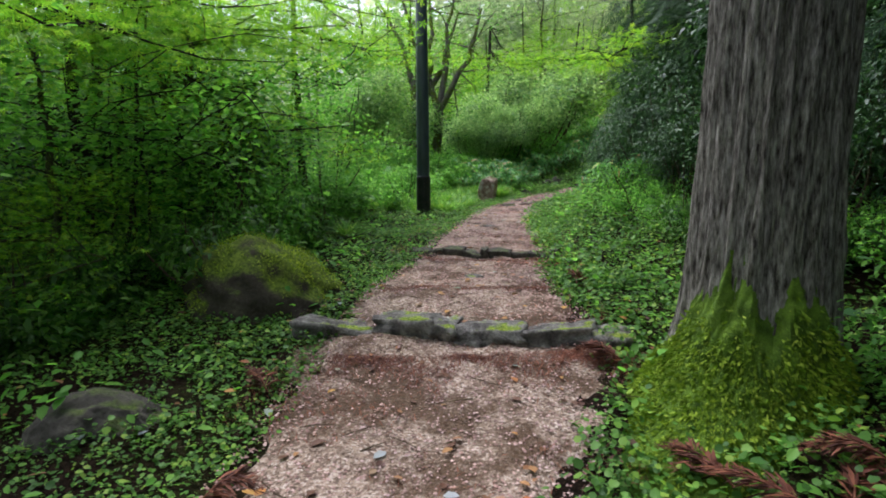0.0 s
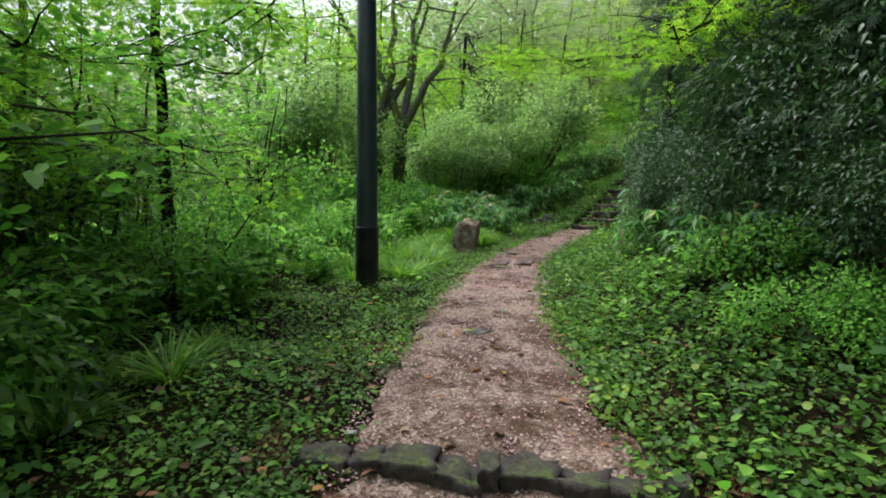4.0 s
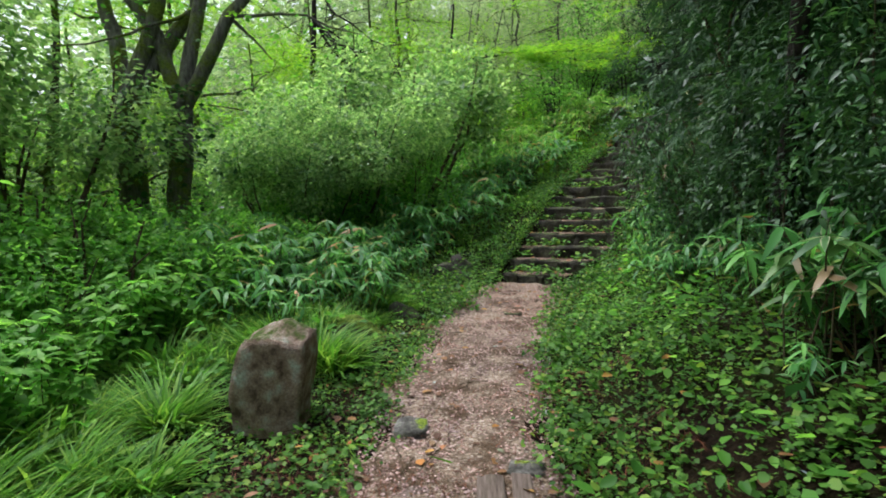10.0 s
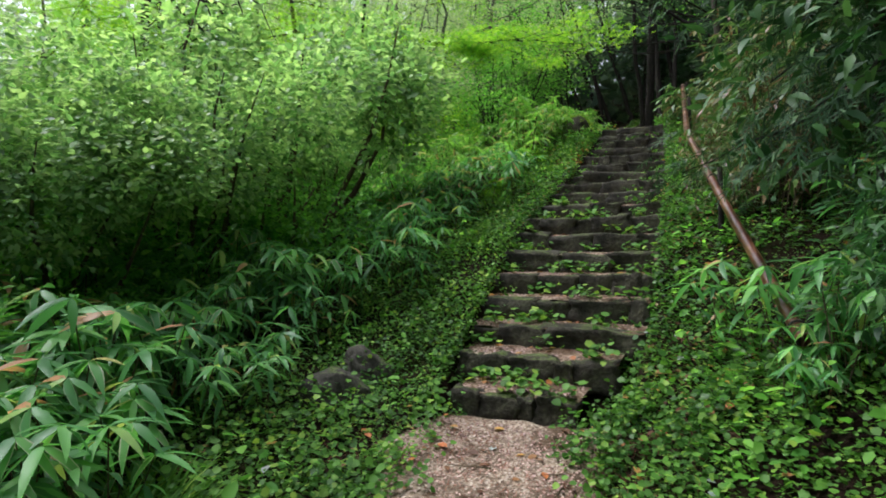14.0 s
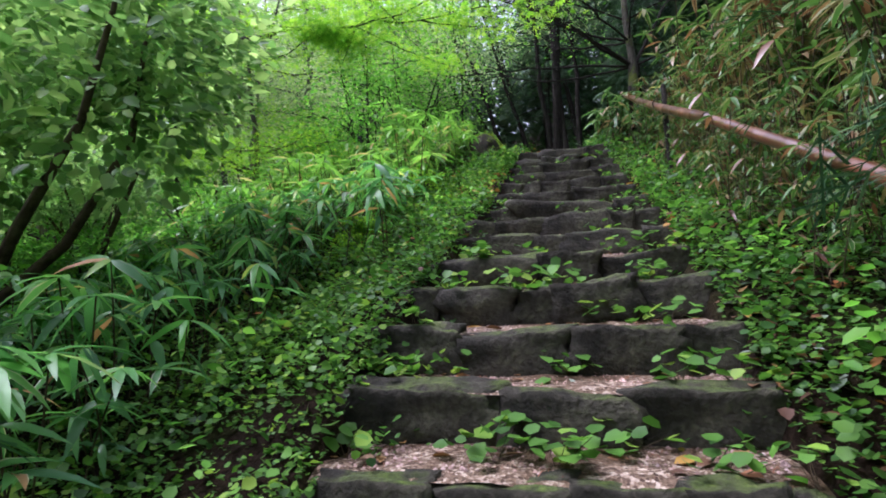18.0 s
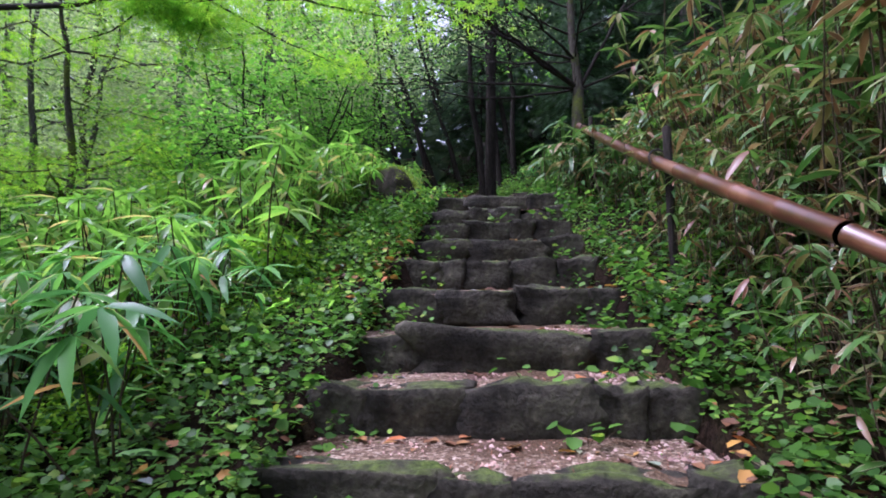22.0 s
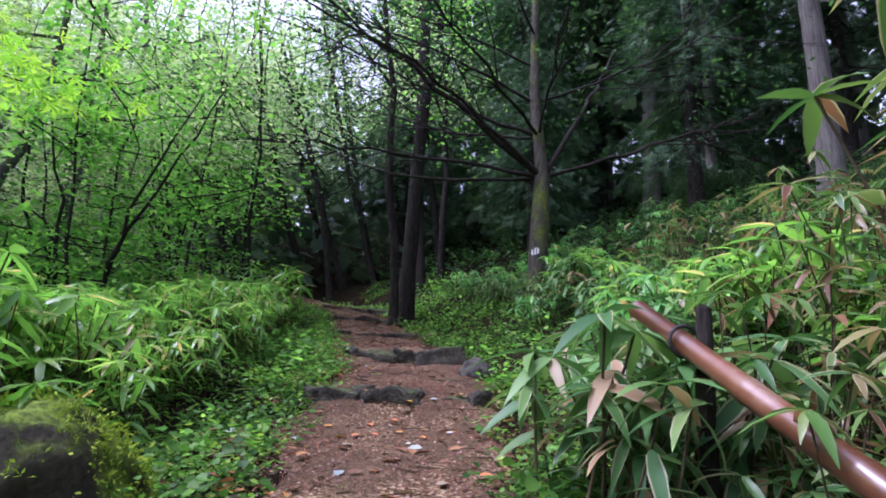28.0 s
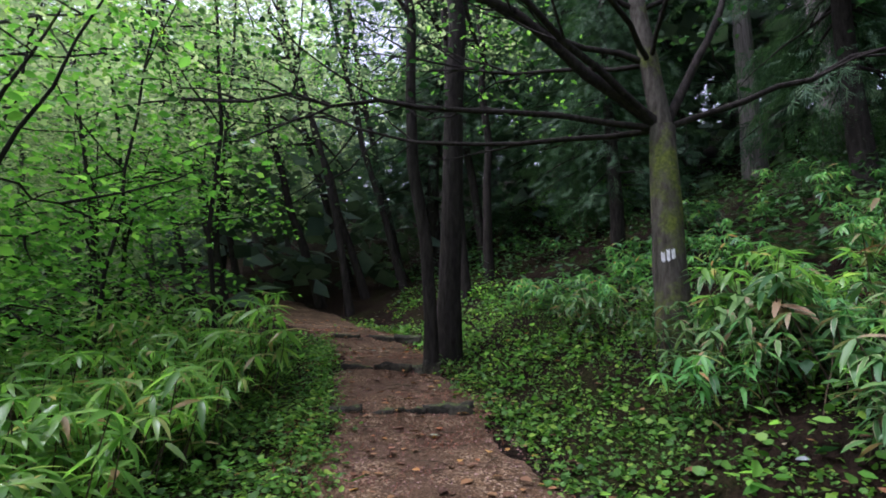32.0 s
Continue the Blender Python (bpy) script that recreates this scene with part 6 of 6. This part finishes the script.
carpet("undergrowth", 15000, (U["start"] - 2, U["end"] + 8), (1.2, 8.0), SIMPLE, (0.07, 0.15), DARK_LEAF, 8, "dark leafy undergrowth on the bank", (0.0, 0.45), 1.2)
carpet("undergrowth", 9000, (U["start"], U["end"] + 6), (-2.5, -14.0), SIMPLE, (0.12, 0.24), MID_LEAF, 9, "green undergrowth away from the path", (0.0, 0.7), 1.0)
carpet("undergrowth", 9000, (U["upper"] - 3, U["end"] + 8), (2.4, 9.0), SIMPLE, (0.07, 0.15), DARK_LEAF, 17, "dark leafy undergrowth below the cedars", (0.0, 0.5), 1.0)
carpet("fallen_leaves", 2600, (U["landing"], U["top"] + 0.5), (-0.15, 1.4), OVAL, (0.03, 0.08), LITTER, 18, "brown dead leaves on the bank beside the stair", (0.0, 0.05), 1.1)
carpet("fallen_leaves", 1200, (U["stair_mid"], U["top"] + 0.5), (0.1, -1.4), OVAL, (0.03, 0.08), LITTER, 19, "brown dead leaves under the bamboo grass", (0.0, 0.1), 1.0)
carpet("short_grass", 9000, (U["first_step"], U["landing"]), (0.05, -1.8), STRAW, (0.06, 0.16), GRASS, 10, "short grass among the low plants", (0.0, 0.02), 1.2, -0.4, 1.5, 1.6)
carpet("short_grass", 5000, (U["top"], U["end"]), (0.05, -1.2), STRAW, (0.06, 0.14), GRASS, 12, "short grass beside the upper path", (0.0, 0.02), 1.2, -0.4, 1.5, 1.6)


def litter(name, n, u_range, reach, shape, sizes, mat, seed, label, wide=1.0, stair=False):
    rr = rng(seed)
    u, d = rr.uniform(*u_range, n), np.clip(rr.normal(0, reach * 0.6, n), -reach, reach)
    if n > 1000:
        knots = rr.uniform(0, 1, (130, 2)) * (u_range[1] - u_range[0], 2 * reach) + (u_range[0], -reach)
        k = knots[rr.integers(0, 130, n)]
        u, d = k[:, 0] + rr.normal(0, 0.10, n), np.clip(k[:, 1] + rr.normal(0, 0.2, n), -reach, reach)
    x, y = on_path(u, d)
    z = land(x, y) + 0.042
    ahead, up = spread(rr, n, 0.18)
    ahead[:, 2] *= 0.15
    ob = foliage(name, shape, np.stack([x, y, z], 1), ahead, up, rr.uniform(*sizes, n), mat, None, "", wide)
    tagged(ob, label, "leaf litter", kind="stuff")


litter("fallen_leaves", 420, (U["start"] - 1, U["stair"] - 0.3), 1.1, OVAL, (0.025, 0.08), LITTER, 21, "fallen yellow, orange and brown leaves on the path")
litter("fallen_leaves", 240, (U["top"] + 0.1, U["end"] + 4), 0.9, OVAL, (0.04, 0.09), LITTER, 22, "fallen yellow and brown leaves on the upper path")
litter("dead_needles", 24000, (U["start"] - 1, U["stair"] - 0.3), 1.0, STRAW, (0.03, 0.08), NEEDLE_LITTER, 23, "reddish dead cedar needles on the path", 1.2)
litter("fallen_leaves", 1000, (U["start"] - 0.5, U["stair"]), 2.6, OVAL, (0.03, 0.08), LITTER, 26, "yellow and brown leaves fallen among the low plants beside the path")
litter("fallen_leaves", 900, (U["top"] - 0.3, U["end"] + 4), 2.0, OVAL, (0.03, 0.08), LITTER, 25, "brown fallen leaves beside the upper path")
litter("dead_needles", 15000, (U["top"] + 0.1, U["end"] + 3), 0.8, STRAW, (0.03, 0.08), NEEDLE_LITTER, 24, "reddish dead cedar needles on the upper path", 1.2)


def gravel(n, u_range, seed, label, mat):
    """Loose pebbles on the path."""
    rr = rng(seed)
    u, d = rr.uniform(*u_range, n), rr.uniform(-0.92, 0.92, n)
    d = d * np.where(d > 0, half_width(u, True), half_width(u, False))
    x, y = on_path(u, d)
    s = rr.uniform(0.004, 0.011, n)
    z = land(x, y) + 0.03 + s * 0.2
    octa = np.array([(1, 0, 0), (0, 1, 0), (-1, 0, 0), (0, -1, 0), (0, 0, 0.8), (0, 0, -0.8)])
    f = np.array([(0, 1, 4), (1, 2, 4), (2, 3, 4), (3, 0, 4)])
    v = octa[None] * rr.uniform(0.6, 1.3, (n, 6, 3)) * s[:, None, None] + np.stack([x, y, z], 1)[:, None]
    me = mesh_of("gravel", v.reshape(-1, 3), [(f[None] + (np.arange(n) * 6)[:, None, None]).reshape(-1, 3)])
    tagged(part("gravel", me, mat, smooth=False), label, "gravel", kind="stuff")


DARK_PEBBLE = leaf_material("dark pebbles", ((0.0, (0.05, 0.025, 0.016)), (0.7, (0.12, 0.07, 0.045)), (1.0, (0.25, 0.18, 0.14))), 0.85, 0.0)
PEBBLE = leaf_material("pebbles", ((0.0, (0.10, 0.07, 0.055)), (0.5, (0.25, 0.18, 0.14)), (1.0, (0.40, 0.33, 0.275))), 0.85, 0.0)
gravel(34000, (U["start"] - 0.5, U["stair"] - 0.3), 31, "loose tan and grey gravel on the path", PEBBLE)
gravel(4500, (U["top"], U["end"]), 32, "loose brown gravel on the upper path", DARK_PEBBLE)


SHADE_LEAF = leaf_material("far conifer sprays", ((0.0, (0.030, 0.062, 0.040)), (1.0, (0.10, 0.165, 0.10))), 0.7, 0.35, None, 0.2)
# Far green paled and greyed so that the colour carries the haze.
FAR_LEAF = leaf_material("hazed far leaves", ((0.0, (0.19, 0.30, 0.19)), (0.5, (0.30, 0.43, 0.28)), (1.0, (0.44, 0.56, 0.40))), 0.7, 0.65, None, 0.2)


def far_woods(name, n, angles, distance, tall, sizes, mat, seed, label):
    """The wooded distance, closing the view between the trunks."""
    rr = rng(seed)
    a = np.radians(rr.uniform(*angles, n))
    d = rr.uniform(*distance, n)
    x, y = 8 + d * np.cos(a), 18 + d * np.sin(a)
    z = land(x, y, False)
    top = tall * (1 + 0.4 * bumps(x * 0.12, y * 0.12) + 0.3 * bumps(x * 0.35, y * 0.35))
    z = z + top * rr.uniform(0, 1, n) ** 0.8
    ahead, up = spread(rr, n, 0.8)
    ob = foliage(name, SIMPLE, np.stack([x, y, z], 1), ahead, up, rr.uniform(*sizes, n), mat, None, "", 1.4)
    tagged(ob, label, "woods", kind="stuff")


far_woods("far_woods", 34000, (70, 280), (30, 60), 8.5, (0.5, 1.1), FAR_LEAF, 51, "distant green woods across the valley, paled for haze")
far_woods("far_woods", 14000, (58, 112), (34, 60), 14, (0.6, 1.2), FAR_LEAF, 56, "tall woods beyond the upper path, paled for haze")
far_woods("near_woods", 15000, (108, 215), (15, 28), 5.0, (0.2, 0.4), MID_LEAF, 54, "green thickets and young trees beside the lower path")
far_woods("near_woods", 8000, (75, 108), (18, 30), 1.8, (0.22, 0.45), HAZED_GREY_LEAF, 55, "low green thickets below the upper path")
far_woods("near_woods", 22000, (108, 215), (16, 30), 3.4, (0.22, 0.45), HAZED_GREY_LEAF, 52, "green thickets below the path")
far_woods("dark_woods", 30000, (-80, 70), (16, 45), 7, (0.3, 0.7), SHADE_LEAF, 53, "dark conifer woods up the slope")


def on_stair(r, n, first, last, back=(0.12, 0.45), across=0.48):
    """Chance places on the treads."""
    k = r.integers(first, last + 1, n)
    cx, cy, cz, w = (np.interp(k, numbers[:, 0], numbers[:, c]) for c in range(1, 5))
    s, b = r.uniform(-across, across, n) * w, r.uniform(*back, n)
    return np.stack([cx + 0.66 * s + 0.75 * b, cy - 0.75 * s + 0.66 * b, cz], 1)


def stair_litter():
    rr = rng(71)
    at = on_stair(rr, 420, 1, 18) + (0, 0, 0.012)
    ahead, up = spread(rr, len(at), 0.2)
    ahead[:, 2] *= 0.2
    tagged(foliage("fallen_leaves", OVAL, at, ahead, up, rr.uniform(0.03, 0.085, len(at)), LITTER), "fallen brown and orange leaves on the stair treads", "leaf litter", kind="stuff")
    at = on_stair(rr, 9000, 1, 18) + (0, 0, 0.008)
    ahead, up = spread(rr, len(at), 0.2)
    ahead[:, 2] *= 0.2
    tagged(foliage("dead_needles", STRAW, at, ahead, up, rr.uniform(0.02, 0.06, len(at)), NEEDLE_LITTER, wide=1.3), "reddish dead needles on the stair treads", "leaf litter", kind="stuff")
    at = on_stair(rr, 9000, 1, 18)
    size = rr.uniform(0.005, 0.013, len(at))
    octa = np.array([(1, 0, 0), (0, 1, 0), (-1, 0, 0), (0, -1, 0), (0, 0, 0.8), (0, 0, -0.8)])
    f = np.array([(0, 1, 4), (1, 2, 4), (2, 3, 4), (3, 0, 4)])
    v = octa[None] * rr.uniform(0.6, 1.3, (len(at), 6, 3)) * size[:, None, None] + at[:, None]
    me = mesh_of("gravel", v.reshape(-1, 3), [(f[None] + (np.arange(len(at)) * 6)[:, None, None]).reshape(-1, 3)])
    tagged(part("gravel", me, PEBBLE, smooth=False), "loose tan gravel on the stair treads", "gravel", kind="stuff")


stair_litter()


def stair_plant(at, seed, n, leaf_size):
    """A small round-leaved plant rooted between the stones."""
    rr = rng(seed)
    base = tagged(new("step_plant"), "small round-leaved plant growing between the step stones", "plant", "plants on the steps")
    base.location = at
    d = rr.normal(0, 0.07, (n, 3)) * (1, 1, 0) + (0, 0, 1) * rr.uniform(0.02, 0.12, (n, 1))
    ahead, up = spread(rr, n, 0.3)
    for k in range(4):
        pts, rad = limb((0, 0, -0.02), d[k], 0.002, 0.001, rr, 0.1, 4)
        part("stalk", mesh_of("stalk", *(lambda t: (t[0], [t[1]]))(tube(pts, rad, 4))), STEM, base)
    foliage("foliage", ROUND, d, ahead, up, rr.uniform(0.6, 1.2, n) * leaf_size, IVY, base)


rr = rng(72)
for k, p in enumerate(on_stair(rr, 54, 1, 9, (0.02, 0.42), 0.5)):
    stair_plant(p, 400 + k, int(rr.integers(8, 24)), 0.065)
for k, p in enumerate(on_stair(rr, 14, 9, 17, (0.05, 0.4), 0.5)):
    stair_plant(p, 450 + k, int(rr.integers(6, 16)), 0.05)


def dead_frond(x, y, turn, size, seed):
    """A dry red-brown cedar frond lying on the ground."""
    rr = rng(seed)
    base = tagged(new("dead_cedar_frond"), "dry red-brown cedar frond fallen on the ground", "frond")
    base.location, base.rotation_euler = (x, y, height(x, y) + 0.09), (0, 0, turn)
    spine = np.stack([np.linspace(0, size, 9), 0.04 * np.sin(np.linspace(0, 2, 9)), 0.06 * np.sin(np.linspace(0, np.pi, 9))], 1)
    v, q = tube(spine, np.linspace(0.005, 0.002, 9), 5)
    part("stalk", mesh_of("stalk", v, [q]), NEEDLE_LITTER, base)
    n = 150
    i = rr.integers(1, 9, n)
    side = np.where(rr.uniform(0, 1, n) > 0.5, 1, -1)
    ahead = np.stack([0.8 + 0 * i, side * rr.uniform(0.3, 1.0, n), rr.normal(0, 0.25, n)], 1)
    foliage("foliage", NEEDLES, spine[i] + rr.normal(0, 0.008, (n, 3)), ahead, np.tile((0, 0, 1.0), (n, 1)), rr.uniform(0.05, 0.13, n) * (1.3 - i / 9), NEEDLE_LITTER, base, wide=0.7)


for k, (x, y, turn, size) in enumerate(((1.25, 1.8, 2.4, 0.45), (1.5, 1.65, 1.2, 0.5), (1.75, 1.75, 0.6, 0.45), (1.95, 1.6, 2.0, 0.5), (1.6, 1.45, 3.0, 0.42), (1.3, 1.55, 0.2, 0.4), (1.05, 1.95, 1.9, 0.32), (1.35, 1.75, 0.7, 0.3), (1.6, 1.9, 2.6, 0.28), (0.95, 3.05, 2.2, 0.26), (-0.95, 1.9, 0.3, 0.2), (-1.0, 2.8, 2.0, 0.22), (1.0, 4.4, 1.2, 0.25))):
    dead_frond(x, y, turn, size, 500 + k)
# The darker leaf again paints shade along both edges of the stair.
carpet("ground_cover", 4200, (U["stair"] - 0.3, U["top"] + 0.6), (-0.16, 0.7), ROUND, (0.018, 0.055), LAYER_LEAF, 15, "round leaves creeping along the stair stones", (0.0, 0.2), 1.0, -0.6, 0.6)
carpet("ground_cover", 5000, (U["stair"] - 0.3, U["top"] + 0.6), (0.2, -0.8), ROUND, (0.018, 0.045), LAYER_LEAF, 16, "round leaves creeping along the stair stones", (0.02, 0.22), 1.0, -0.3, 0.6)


def litter_strip(n, left, right, deep, seed, label):
    """A ragged band of dead needles heaped against the foot of a step."""
    rr = rng(seed)
    a, b = np.array(left), np.array(right)
    f = rr.uniform(0, 1, n)
    xy = a + (b - a) * f[:, None]
    xy[:, 1] -= np.abs(rr.normal(0, 1, n)) * deep * (0.5 + 0.5 * bumps(f * 9 + seed, f * 0))
    z = land(xy[:, 0], xy[:, 1]) + rr.uniform(0.032, 0.05, n)
    ahead, up = spread(rr, n, 0.25)
    ahead[:, 2] *= 0.15
    ob = foliage("dead_needles", STRAW, np.column_stack([xy, z]), ahead, up, rr.uniform(0.03, 0.075, n), NEEDLE_LITTER, wide=1.4)
    tagged(ob, label, "leaf litter", kind="stuff")


litter_strip(6000, (-0.75, 3.32), (1.15, 3.28), 0.24, 81, "dark red-brown needle litter heaped below the stone edge")
litter_strip(2500, (-0.3, 5.85), (1.0, 5.7), 0.2, 82, "dark red-brown needle litter heaped below the stone edge")
litter_strip(2000, (-0.6, 4.55), (0.8, 4.5), 0.12, 83, "line of washed-up brown needles across the path")
litter_strip(1600, (-0.9, 1.7), (0.9, 1.9), 0.5, 84, "washed-up brown needles scattered over the path")


def twigs(n, u_range, reach, seed, label):
    """Thin dead sticks lying on the path."""
    rr = rng(seed)
    u, d = rr.uniform(*u_range, n), rr.uniform(-reach, reach, n)
    x, y = on_path(u, d)
    z = land(x, y) + 0.04
    pieces = []
    for k in range(n):
        w, length = rr.uniform(0, 2 * np.pi), rr.uniform(0.06, 0.28)
        way = np.array((math.cos(w), math.sin(w), 0)) * length
        pts, rad = limb((x[k], y[k], z[k]), np.array((x[k], y[k], z[k])) + way, rr.uniform(0.002, 0.005), 0.0015, rr, 0.06, 5)
        pieces.append(tube(pts, rad, 5))
    tagged(part("twigs", joined("twigs", pieces), STEM), label, "twigs", kind="stuff")


twigs(260, (U["start"] - 0.5, U["stair"] - 0.4), 1.0, 91, "thin dead twigs scattered on the gravel path")
twigs(320, (U["top"], U["end"] + 3), 0.75, 92, "thin dead twigs scattered on the upper path")
